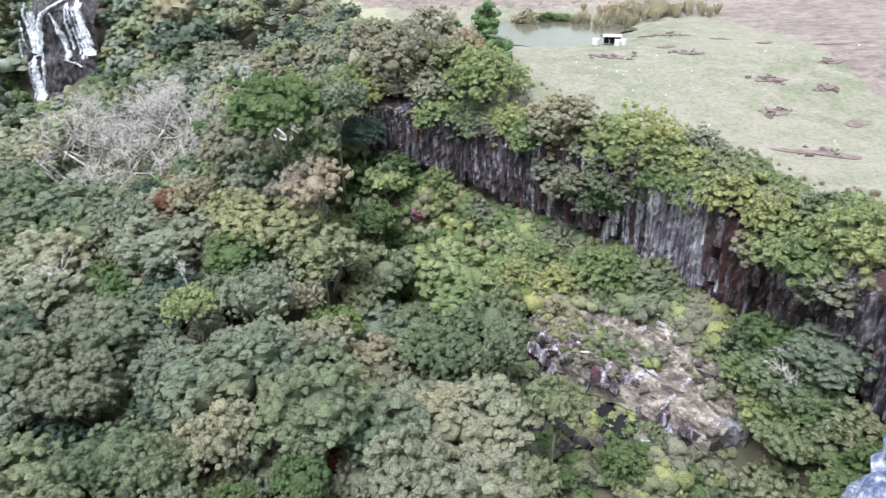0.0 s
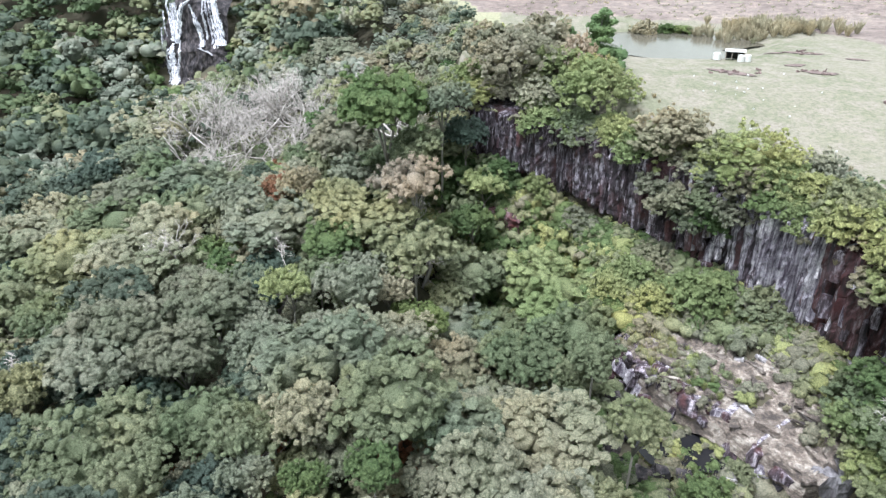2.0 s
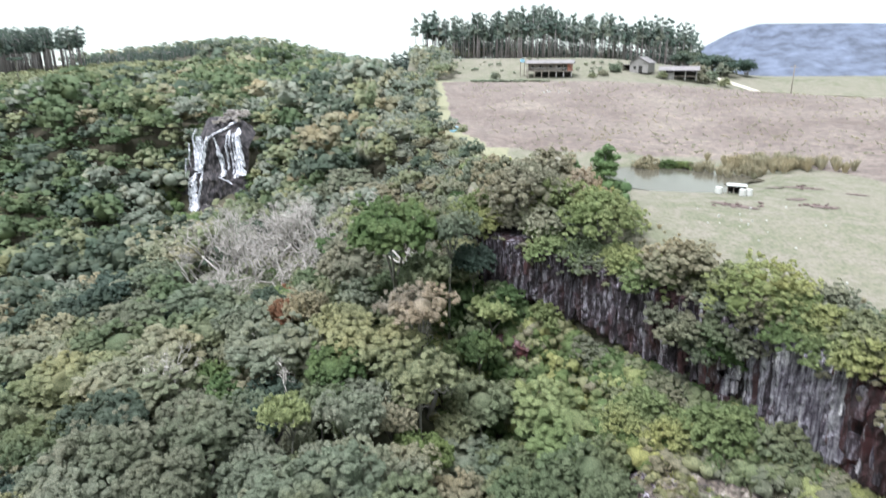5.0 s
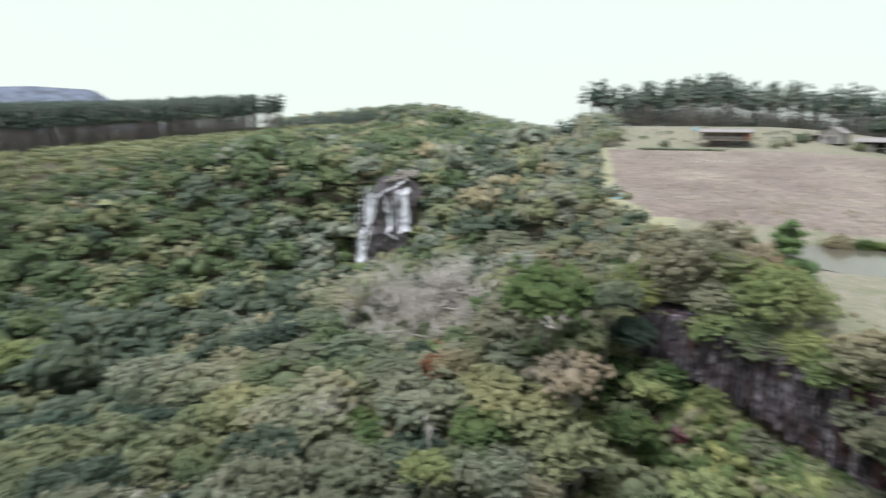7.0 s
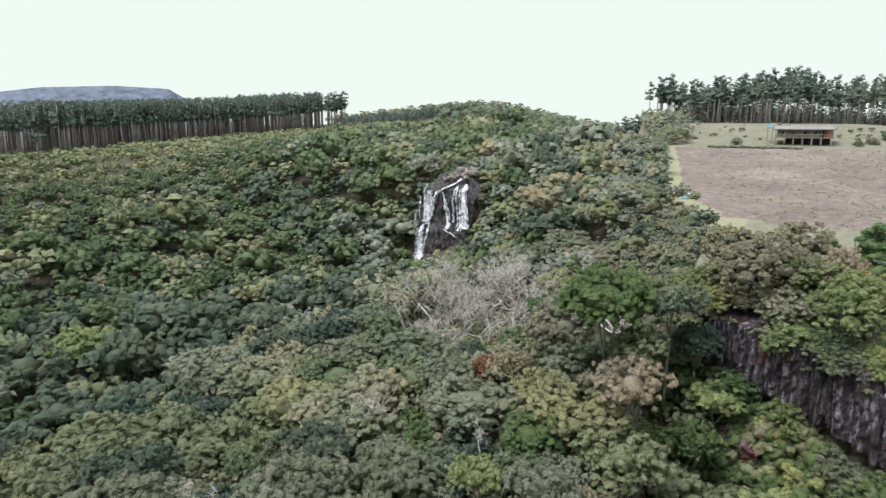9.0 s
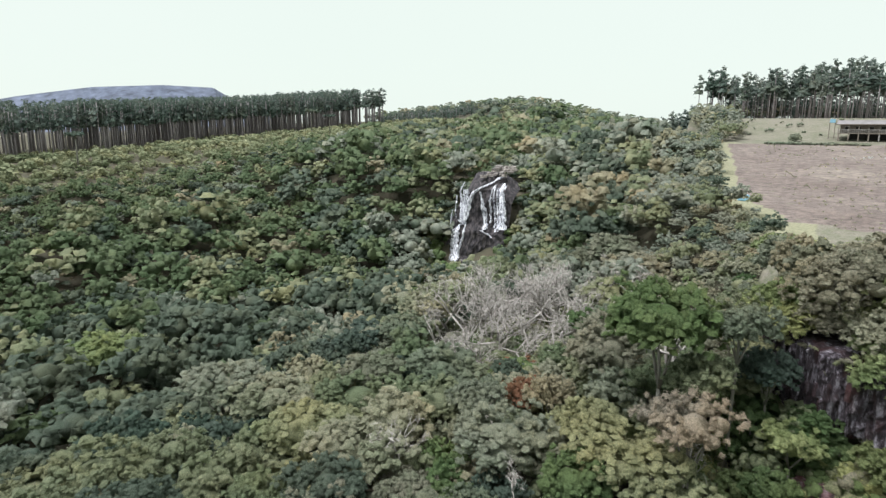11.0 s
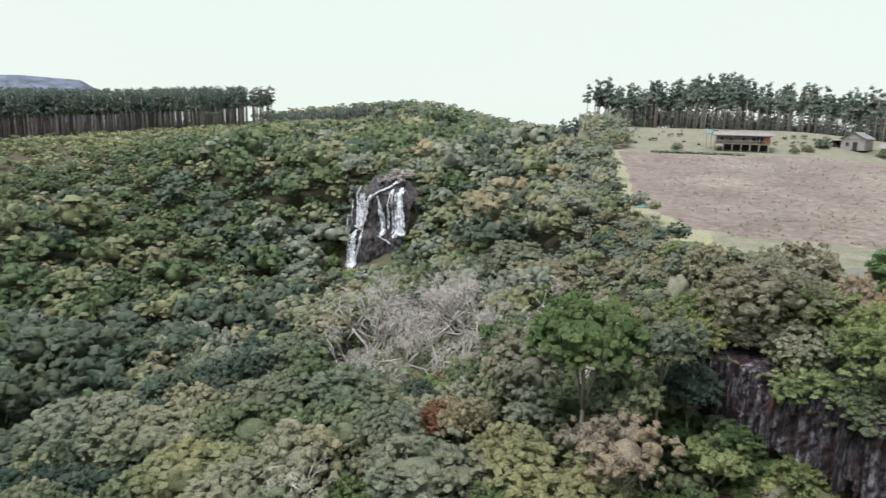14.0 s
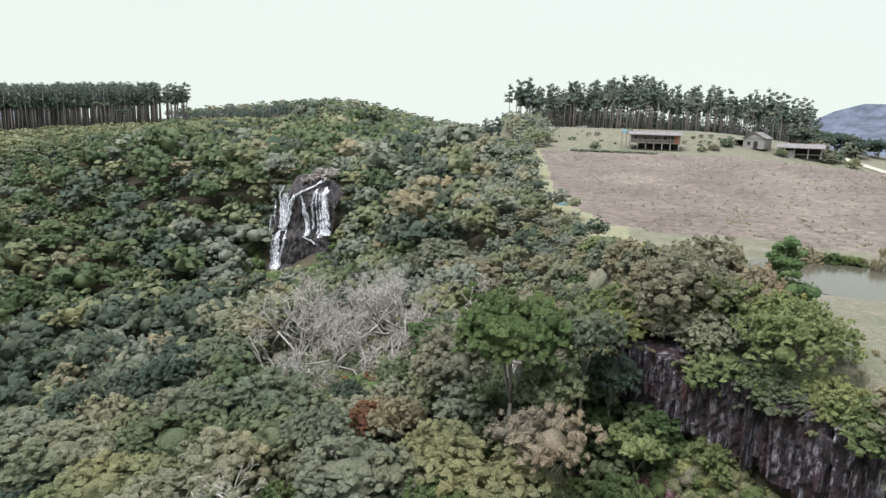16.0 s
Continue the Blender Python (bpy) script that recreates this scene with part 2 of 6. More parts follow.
# ---- mesh helpers ----
def mesh_of(name, verts, faces, materials, smooth=False, slots=None):
    me = bpy.data.meshes.new(name)
    me.from_pydata([tuple(v) for v in verts], [], [tuple(f) for f in faces])
    for m in (materials if isinstance(materials, (list, tuple)) else [materials]):
        me.materials.append(m)
    if slots is not None:
        me.polygons.foreach_set("material_index", np.asarray(slots, dtype=np.int32))
    if smooth:
        me.polygons.foreach_set("use_smooth", np.ones(len(me.polygons), dtype=bool))
    me.update()
    return me


def quad_mesh(name, verts, faces, material):
    """A mesh of quads from arrays: n x 3 places and m x 4 indices."""
    n, m = len(verts), len(faces)
    me = bpy.data.meshes.new(name)
    me.vertices.add(n)
    me.vertices.foreach_set("co", np.asarray(verts, dtype=np.float32).reshape(-1))
    me.loops.add(4 * m)
    me.loops.foreach_set("vertex_index", np.asarray(faces, dtype=np.int32).reshape(-1))
    me.polygons.add(m)
    me.polygons.foreach_set("loop_start", np.arange(0, 4 * m, 4, dtype=np.int32))
    me.polygons.foreach_set("use_smooth", np.ones(m, dtype=bool))
    me.materials.append(material)
    me.update(calc_edges=True)
    return me


def joined(pieces):
    """One pair of arrays out of many pairs of vertices and quads."""
    vs, fs, k = [], [], 0
    for v, f in pieces:
        vs.append(v)
        fs.append(f + k)
        k += len(v)
    return np.concatenate(vs), np.concatenate(fs)


def moved(piece, x, y, z, scale=1.0, turn=0.0, tall=1.0):
    ca, sa = math.cos(turn), math.sin(turn)
    return piece[0] * scale @ np.array([[ca, sa, 0], [-sa, ca, 0], [0, 0, tall]]) + np.array([x, y, z]), piece[1]


def under(ob, parent, label=""):
    ob.parent = parent
    return tagged(ob, label) if label else ob


def part(name, bm, material, parent, label=""):
    me = bpy.data.meshes.new(name)
    bm.to_mesh(me)
    bm.free()
    me.materials.append(material)
    return under(new(name, me), parent, label)


def empty(name, m, label, category, group="", kind=""):
    ob = new(name)
    ob.matrix_world = m
    ob.empty_display_size = 0.5
    return tagged(ob, label, category, group, kind)


def tube(path, radii, sides=6):
    """Vertices and faces of a tapered tube along a path."""
    path = [Vector(p) for p in path]
    vs, fs = [], []
    for i, p in enumerate(path):
        d = (path[min(i + 1, len(path) - 1)] - path[max(i - 1, 0)]).normalized()
        a = d.orthogonal().normalized()
        b = d.cross(a)
        for k in range(sides):
            w = 2 * math.pi * k / sides
            vs.append(p + (a * math.cos(w) + b * math.sin(w)) * radii[i])
    for i in range(len(path) - 1):
        for k in range(sides):
            q = (k + 1) % sides
            fs.append((i * sides + k, i * sides + q, (i + 1) * sides + q, (i + 1) * sides + k))
    fs.append(tuple(range(sides))[::-1])
    fs.append(tuple(range((len(path) - 1) * sides, len(path) * sides)))
    return vs, fs


def tubes_mesh(name, runs, material, sides=6):
    vs, fs = [], []
    for path, radii in runs:
        v, f = tube(path, radii, sides)
        k = len(vs)
        vs += v
        fs += [tuple(i + k for i in face) for face in f]
    return mesh_of(name, vs, fs, material, smooth=True)


def box_bm(bm, x0, y0, z0, x1, y1, z1):
    m = Matrix.Translation(((x0 + x1) / 2, (y0 + y1) / 2, (z0 + z1) / 2)) @ Matrix.Diagonal((x1 - x0, y1 - y0, z1 - z0, 1))
    bmesh.ops.create_cube(bm, size=1, matrix=m)
    return bm


def box(*b):
    return box_bm(bmesh.new(), *b)


# ---- the lie of the land ----
RIM = [(60, -40), (34, 2), (23, 13), (20.5, 24), (17.5, 30.5), (14.6, 36), (9.2, 42), (3.6, 47.3), (-5.5, 53.4), (-7.5, 62), (-9.5, 76),
       (-13, 90), (-19, 100), (-25, 130), (-33, 165), (-48, 208), (-50, 236), (-15, 262), (200, 300), (700, 300), (700, -40)]
GORGE = [(-66, 330), (-74, 200), (-75, 131), (-77, 118), (-80, 90), (-86, 55), (-80, 15), (-60, -60)]


def seg_dist(x, y, a, b):
    ax, ay, bx, by = *a, *b
    dx, dy = bx - ax, by - ay
    t = np.clip(((x - ax) * dx + (y - ay) * dy) / (dx * dx + dy * dy), 0, 1)
    return np.hypot(x - ax - t * dx, y - ay - t * dy)


def rim_dist(x, y):
    """Metres outside (positive) or inside (negative) the plateau."""
    x, y = np.asarray(x, float), np.asarray(y, float)
    d = np.full(np.broadcast(x, y).shape, 1e9)
    inside = np.zeros(d.shape, bool)
    for a, b in zip(RIM, RIM[1:] + RIM[:1]):
        d = np.minimum(d, seg_dist(x, y, a, b))
        if a[1] != b[1]:
            inside ^= ((a[1] > y) != (b[1] > y)) & (x < (b[0] - a[0]) * (y - a[1]) / (b[1] - a[1]) + a[0])
    return np.where(inside, -d, d)


def gorge_x(y):
    ys = [p[1] for p in GORGE][::-1]
    xs = [p[0] for p in GORGE][::-1]
    return np.interp(y, ys, xs)


def step(a, b, v):
    t = np.clip((v - a) / (b - a), 0, 1)
    return t * t * (3 - 2 * t)


def plateau(x, y):
    rise = 1.4 * step(80, 96, y) + 6.0 * step(92, 165, y) + 5.5 * step(175, 212, y)
    fall = 6.5 * step(5, 75, x) * step(110, 200, y)
    hollow = 0.7 * step(1.3, 0.85, np.hypot((x - 13) / 9.5, (y - 73) / 8.0))
    return 5.2 + 2.2 * step(38, 58, y) - hollow + rise - fall + 0.02 * np.clip(x - 20, 0, 200) * step(150, 60, y) - 12 * step(240, 330, y) * step(-40, 30, x)


TERRACE = [(3.9, 35.0), (5.6, 33.2), (7.4, 31.2), (9.8, 29.0), (12.0, 27.0), (14.0, 25.4), (15.2, 23.4), (15.6, 20), (17, 15.5), (23, 15), (22, 26), (18, 33), (10, 43), (6, 43)]


def brink(y):
    """Where the spur breaks off into the deep valley."""
    return np.interp(y, [-60, 20, 67, 76, 90, 110], [-43, -44, -45, -38, -27, -20]) + 1.2 * np.sin(y * 0.23)


def shoulder(x, y):
    """The wooded spur between the ravine and the deep valley."""
    top = -8.2 + 0.07 * np.clip(y - 30, 0, 60) + 2.5 * step(-35, -14, x) - 3 * step(8, -25, y)
    ravine = step(-11, -3, x) * step(52, 46, y) * step(20, 30, y)
    return top - 16 * step(0, 8, brink(y) - x) - 4.5 * ravine - 6 * step(0, 8, x) - 20 * step(88, 108, y)


def in_polygon(x, y, poly):
    inside = np.zeros(np.broadcast(x, y).shape, bool)
    for a, b in zip(poly, poly[1:] + poly[:1]):
        if a[1] != b[1]:
            inside ^= ((a[1] > y) != (b[1] > y)) & (x < (b[0] - a[0]) * (y - a[1]) / (b[1] - a[1]) + a[0])
    return inside


def land(x, y):
    x, y = np.asarray(x, float), np.asarray(y, float)
    cliff = step(57, 52, y) * step(-5, 15, y)
    d = rim_dist(x, y) + 2.4 * cliff
    out = np.clip(d - 2.4 * cliff, 0, None)
    top = plateau(x, y)
    gx = gorge_x(y)
    left = np.clip(gx - x, 0, None)
    floor = -19.0 + 3.5 * step(95, 122, y) + 17.5 * step(118, 150, y) + 0.03 * np.clip(y - 150, 0, 260)
    far_side = step(58, 95, y)
    hang = np.exp(-out / 14) * (1 - far_side) + np.exp(-(out / 27) ** 1.8) * far_side
    edge = np.where(y > 150, np.minimum(top, 13.5 - 4 * step(190, 260, y)), top)
    near = floor + (edge - 1.5 - floor) * hang - 5.2 * cliff * np.exp(-out / 7)
    ledge = -3.6 + 0.23 * np.minimum.reduce([seg_dist(x, y, a, b) for a, b in zip(TERRACE[:8], TERRACE[1:8])])
    near = np.maximum(near, shoulder(x, y))
    near = np.where(in_polygon(x, y, TERRACE), ledge, near)
    near = np.maximum(near, -6.0 - 0.5 * np.clip(np.hypot(x - 8.2, y - 26.6) - 4.5, 0, None))
    ridge = 7.2 + 0.05 * np.clip(y - 60, -120, 320)
    z = near + (ridge - near) * step(4, 95 + 0.15 * np.clip(y, 0, 300), left)
    z = z + 12 * np.exp(-((x + 196) / np.where(x > -196, 48, 80)) ** 2 - ((y - 420) / 70) ** 2)
    z = np.where(d < 0, top, z)
    far = step(350, 700, np.hypot(x, y))
    return z * (1 - far) + 2 * far


def land1(x, y):
    return float(land(np.array([x]), np.array([y]))[0])


def axis(lo, hi, fine, grow=1.16, reach=4200):
    mid = list(np.arange(lo, hi + fine / 2, fine))
    up, down, s = [], [], fine
    while (up[-1] if up else hi) < reach:
        s *= grow
        up.append((up[-1] if up else hi) + s)
    s = fine
    while (down[-1] if down else lo) > -reach:
        s *= grow
        down.append((down[-1] if down else lo) - s)
    return np.array(down[::-1] + mid + up)


gx_, gy_ = axis(-130, 90, 1.6), axis(-20, 235, 1.6)
GX, GY = np.meshgrid(gx_, gy_)
GZ = land(GX, GY)
GD = rim_dist(GX, GY)
rough = np.random.RandomState(3).normal(0, 0.12, GX.shape) * (np.hypot(GX, GY) < 400)
GZ = GZ + rough * (GD > 1)
nx, ny = len(gx_), len(gy_)
gi = np.arange(nx * ny).reshape(ny, nx)
gf = np.stack([gi[:-1, :-1], gi[:-1, 1:], gi[1:, 1:], gi[1:, :-1]], -1).reshape(-1, 4)
ground = tagged(new("ground", mesh_of("ground", np.stack([GX, GY, GZ], -1).reshape(-1, 3), gf, GROUND, True)),
                "forest valley floor, grazed plateau and harvested field", "ground", kind="structure")


def mask(name, values):
    at = ground.data.attributes.new(name, "FLOAT", "POINT")
    at.data.foreach_set("value", np.asarray(values, dtype=np.float32).reshape(-1))


BOUND = np.interp(GY, [40, 46, 57, 71, 82, 85, 87, 89], [33, 33, 34, 32.6, 27, 15, 0, -40])
mask("field", step(-2.2, -4.2, GD) * step(-1.5, 1.5, GX - BOUND) * step(163, 159, GY - 0.1 * GX) * step(72, 66, GX - 0.1 * (GY - 60)))
mask("margin", step(76, 82, GY) * step(166, 160, GY) * step(-6.5, -5.0, GD))
GL = gorge_x(GY) - GX
wooded = step(0.0, 1.2, GD + np.where(GY < 57, 2.6, 0.0)) * np.where((GY < 330) & (GY > -60), step(270, 250, GL - 0.13 * np.clip(GY, 0, 300)), 1.0)
mask("woods", np.where((np.hypot(GX, GY) > 700) & (GX > 60), 0.0, wooded))


# ---- trees ----
def puff_shape(n=2):
    """A round tuft as a cube of n x n faces a side pushed out to a ball, open below."""
    ids, vs, fs = {}, [], []

    def at(p):
        if p not in ids:
            ids[p] = len(vs)
            vs.append(tuple(Vector([math.tan(0.5 * math.pi * c / n) for c in p]).normalized()))
        return ids[p]

    for ax in range(3):
        for sg in (-1, 1):
            if ax == 2 and sg == -1:
                continue
            for i in range(n):
                for j in range(n):
                    ring = []
                    for a, b in ((i, j), (i + 1, j), (i + 1, j + 1), (i, j + 1)):
                        p = [0, 0, 0]
                        p[ax], p[(ax + 1) % 3], p[(ax + 2) % 3] = sg * n / 2, a - n / 2, b - n / 2
                        ring.append(at(tuple(p)))
                    fs.append(ring if sg > 0 else ring[::-1])
    return np.array(vs, float), np.array(fs)


PUFF_V, PUFF_F = puff_shape()
RINGS = [(r * math.cos(a), r * math.sin(a), z) for r, z, o in ((0.95, -0.4, 0.0), (0.66, 0.5, 0.5)) for a in [(k + o) * math.pi / 3 for k in range(6)]]
ROUGH_PUFF = (np.array(RINGS), np.array([(k, (k + 1) % 6, 6 + (k + 1) % 6, 6 + k) for k in range(6)] + [(6, 7, 8, 9), (6, 9, 10, 11)]))


def puffs(rng, lobes, each, flat=0.8, small=(0.34, 0.55), rough=0.26, shape=None):
    """Tufts spread over the upper side of each clump of a crown."""
    out, spots = [], []
    pv, pf = shape or (PUFF_V, PUFF_F)
    for x, y, z, r in lobes:
        for _ in range(each):
            d = rng.normal(size=3)
            d[2] = abs(d[2]) * 1.1 - 0.35
            d /= np.linalg.norm(d)
            q = r * rng.uniform(*small)
            c = np.array([x, y, z]) + d * (r - q * 0.55) * np.array([1, 1, flat])
            v = pv * (1 + rng.normal(0, rough, (len(pv), 1))) * q * np.array([1, 1, 0.72]) + c
            out.append((v, pf))
            spots.append((*c, q))
    return joined(out), np.array(spots)


def leaves(rng, spots, count, size, aspect=0.6, droop=0.0, spread=(0.9, 1.3)):
    """Loose leaf sprays round the tufts."""
    k = rng.choice(len(spots), count)
    d = rng.normal(size=(count, 3))
    d[:, 2] = d[:, 2] * 0.9 + 0.3
    d /= np.linalg.norm(d, axis=1)[:, None]
    p = spots[k, :3] + d * (spots[k, 3] * rng.uniform(*spread, count))[:, None]
    nrm = d + rng.normal(0, 0.45, (count, 3)) + np.array([0, 0, 0.7])
    nrm /= np.linalg.norm(nrm, axis=1)[:, None]
    t = np.cross(nrm, rng.normal(size=(count, 3)))
    t[:, 2] -= droop
    t /= np.linalg.norm(t, axis=1)[:, None]
    b = np.cross(nrm, t)
    s = size * rng.uniform(0.6, 1.4, count)[:, None]
    u, v = t * s, b * s * aspect
    bend = nrm * s * 0.18
    q = np.stack([p - u - bend, p + v * 0.9, p + u - bend, p - v * 0.9], 1)
    return q.reshape(-1, 3), np.arange(4 * count).reshape(-1, 4)


BALLS = {n: puff_shape(n) for n in (3, 4, 5, 6, 8, 11)}


def dome(o, x, y, z, radius, flat, n, deep=1.0):
    """A leafy mass: a ball drawn into rounded billows with creases between them. Gives the mesh and its outward ways."""
    v, f = BALLS[n]
    swell = np.array([0.34 * abs(noise.noise(Vector(d * 1.7 + o))) * 2 + 0.20 * abs(noise.noise(Vector(d * 3.8 + o))) * 2 + 0.10 * noise.noise(Vector(d * 9.0 + o)) for d in v])
    r = radius * (0.78 + deep * (swell - 0.02))
    return (v * r[:, None] * np.array([1, 1, flat]) + np.array([x, y, z]), f), v


def tufted(rng, lobes, flat, tufts, tuft, count, size, core=3, droop=0.0, aspect=0.6, deep=0.16, inner=0.57):
    """Leaf tufts of two sizes over the outside of a group of billowed masses, loose sprays on them, and a shaded core within."""
    pieces, places, outs = [], [], []
    for i, (x, y, z, r) in enumerate(lobes):
        o = rng.uniform(0, 60, 3)
        pieces.append(dome(o, x, y, z - 0.08 * r, inner * r, flat, core, 0.25)[0])
        (v, _), out = dome(o, x, y, z, 1.0 * r, flat, 8)
        keep = out[:, 2] > -0.45
        for k, (a, b, c, q) in enumerate(lobes):
            if k != i:
                keep &= ((v - np.array([a, b, c])) ** 2 * np.array([1, 1, 1 / flat ** 2])).sum(1) > (0.62 * q) ** 2
        places.append(v[keep])
        outs.append(out[keep])
    places, outs = np.concatenate(places), np.concatenate(outs)
    pv, pf = ROUGH_PUFF
    pick = rng.choice(len(places), tufts, replace=tufts > len(places))
    spots = []
    for k in pick:
        q = tuft * rng.uniform(0.6, 1.35)
        c = places[k] + outs[k] * rng.uniform(-deep, 0.6 * deep) + rng.normal(0, 0.3 * tuft, 3)
        a = rng.uniform(0, 6.28)
        w = pv * (1 + rng.normal(0, 0.32, (len(pv), 1))) * q @ np.array([[math.cos(a), math.sin(a), 0], [-math.sin(a), math.cos(a), 0], [0, 0, 0.75]])
        pieces.append((w + c, pf))
        spots.append((*c, q))
    if count:
        pieces.append(leaves(rng, np.array(spots), count, size, aspect, droop, (0.8, 1.12)))
    return joined(pieces)


def crown_of(rng, radius, height, flat, tufts, tuft, count, size, core=3, parts=5):
    """A broad crown of one large and several smaller leafy masses, its top at that height."""
    mid = height - radius * flat * 0.95
    lobes = [(rng.normal(0, 0.08) * radius, rng.normal(0, 0.08) * radius, mid, 0.82 * radius)]
    for i in range(parts):
        a = i * 2.4 + rng.uniform(-0.5, 0.5)
        q = rng.uniform(0.45, 0.66)
        lobes.append((q * radius * math.cos(a), q * radius * math.sin(a), mid + radius * flat * rng.uniform(-0.35, 0.38), radius * rng.uniform(0.38, 0.56)))
    return tufted(rng, lobes, flat, tufts, tuft * radius, count, size, core, deep=0.045 * radius), np.array(lobes)


def trunk_runs(rng, lobes, height, girth):
    lean = rng.normal(0, 0.04 * height, 2)
    fork = height * rng.uniform(0.35, 0.5)
    base = [(0, 0, -5.0), (lean[0] * 0.3, lean[1] * 0.3, fork * 0.5), (lean[0] * 0.6, lean[1] * 0.6, fork)]
    runs = [(base, [girth * 1.25, girth, girth * 0.85])]
    for x, y, z, r in lobes[:8]:
        f = Vector(base[-1])
        e = Vector((x, y, z + r * 0.3))
        mid = f.lerp(e, 0.5) + Vector((rng.normal(0, 0.25), rng.normal(0, 0.25), 0.1 * height * rng.random() - 0.3))
        runs.append(([f, mid, e], [girth * 0.6, girth * 0.42, girth * 0.14]))
    return runs


def tree_template(kind, seed, radius, height, tufts, tuft, count, size, core=3, flat=0.8, parts=5, girth=0.13):
    rng = np.random.RandomState(seed)
    soup, lb = crown_of(rng, radius, height, flat, tufts, tuft, count, size, core, parts)
    return {"crown": quad_mesh("crown", *soup, LEAF[kind]), "trunk": tubes_mesh("trunk", trunk_runs(rng, lb, height, girth), BARK, 5), "soup": soup}


def plant(t, x, y, z, scale, turn, label, name="tree", category="tree", group="forest trees"):
    ob = empty(name, pose(x, y, z, 0, 0, turn) @ Matrix.Diagonal((scale, scale, scale, 1)), label, category, group)
    under(new("trunk", t["trunk"]), ob)
    under(new("crown", t["crown"]), ob)
    return ob


NEAR = {}
for kind, n in (("grey", 4), ("mid", 3), ("dark", 2), ("bright", 3), ("olive", 3), ("lush", 2), ("rust", 1), ("tan", 1)):
    NEAR[kind] = [tree_template(kind, 100 + 7 * i + len(kind), 2.7, 8.0, 110 if kind == "tan" else 290, 0.094, 2900, 0.078, 5, (0.72, 0.86, 0.66, 0.78)[i], 5 + i % 2) for i in range(n)]
SECOND = {}
for kind in NEAR:
    SECOND[kind] = [tree_template(kind, 200 + 7 * i + len(kind), 2.7, 8.0, 110, 0.13, 700, 0.13, 4, (0.74, 0.88)[i]) for i in range(2)]
LABELS = {
    "grey": "grey-green rounded forest tree on the valley slope",
    "mid": "mid-green leafy forest tree on the valley slope",
    "dark": "dark green dense forest tree on the valley slope",
    "bright": "bright yellow-green leafy tree below the cliff",
    "olive": "olive-brown thin-leaved forest tree on the slope",
    "lush": "lush deep green tree in the ravine",
    "rust": "rust-red leaved small tree among green forest",
    "tan": "tan half-bare tree with thin brown leaves",
}

placed = []


def free(x, y, r):
    for a, b, c in placed:
        if (a - x) ** 2 + (b - y) ** 2 < ((r + c) * 0.7) ** 2:
            return False
    return True


def crowned(kind, i, x, y, mid, radius, label=None):
    """One tree whose crown has that radius and its middle at that height, on the ground below it."""
    z = land1(x, y)
    sx = radius / 2.7
    sz = min(max((mid - z) / 6.2, 0.8 * sx), 1.25 * sx)
    placed.append((x, y, radius))
    ob = plant(NEAR[kind][i], x, y, mid - 6.2 * sz, 1.0, 61 * x, label or LABELS[kind])
    ob.matrix_world = pose(x, y, mid - 6.2 * sz, 0, 0, 61 * x) @ Matrix.Diagonal((sx, sx, sz, 1))
    return ob


crowned("lush", 0, -12.0, 47.1, 7.0, 3.5, "broad deep green tree beside the cliff's end")
crowned("grey", 0, -7.9, 49.0, 7.0, 2.1)
crowned("lush", 1, 17.1, 26.0, -0.1, 1.7, "bright green leafy tree at the cliff's foot")
crowned("bright", 0, 15.7, 25.2, -1.4, 1.4, "small yellow-green tree beside the outcrop")
crowned("mid", 0, 17.0, 23.4, -1.0, 1.9, "green leafy tree beside the outcrop")
crowned("grey", 0, 18.6, 23.6, 0.8, 2.0, "grey-green leafy tree at the cliff's foot")
crowned("mid", 1, 15.9, 21.6, -2.0, 1.6, "green leafy tree beside the outcrop")
crowned("tan", 0, -8.9, 41.9, 2.6, 2.3)
crowned("bright", 0, 1.7, 37.8, -3.5, 3.7, "broad bright green tree in the ravine")
crowned("grey", 1, -10.6, 25.3, -0.6, 3.2)
crowned("olive", 0, -19.3, 29.8, -0.9, 2.7)
crowned("bright", 2, -14.6, 31.2, -0.2, 1.4, "small lime-green tree among grey-green crowns")
crowned("grey", 2, -27.8, 35.5, -2.0, 3.2)
crowned("mid", 2, -34.0, 36.8, -2.5, 3.4)
crowned("grey", 0, -19.5, 39.8, -0.2, 3.3)
crowned("mid", 0, -11.8, 41.0, 0.2, 3.3)
crowned("olive", 1, -17.5, 52.7, 2.6, 2.9)
crowned("grey", 1, -11.2, 32.3, -0.4, 1.8)
crowned("olive", 2, -18.4, 24.8, -0.9, 2.1)
crowned("mid", 1, -18.2, 19.7, -0.9, 2.1)
crowned("mid", 2, -19.5, 17.7, -1.1, 2.2)
crowned("grey", 3, -9.9, 21.1, -0.6, 1.8)
crowned("mid", 2, -12.1, 19.4, -0.6, 1.5)
crowned("grey", 0, -4.7, 36.2, -6.1, 3.0)
crowned("mid", 0, -0.0, 29.5, -3.0, 2.0)
crowned("grey", 1, -4.7, 27.0, -5.1, 2.0)
crowned("grey", 2, 1.4, 22.4, -2.0, 2.6)
crowned("grey", 3, -1.8, 18.8, -0.6, 1.8)
crowned("lush", 0, -5.9, 18.3, -0.5, 1.1)
crowned("mid", 1, 3.7, 28.3, -1.0, 1.4)
crowned("mid", 2, 5.3, 22.9, -1.0, 1.4)
crowned("grey", 0, -39.9, 39.0, -2.4, 3.2)
crowned("mid", 0, -29.7, 29.2, -2.7, 2.1)
crowned("mid", 1, -36.1, 32.8, -2.9, 2.2)
crowned("grey", 1, -11.1, 17.2, -0.6, 1.0)
crowned("lush", 1, -8.6, 17.5, -0.6, 0.9)
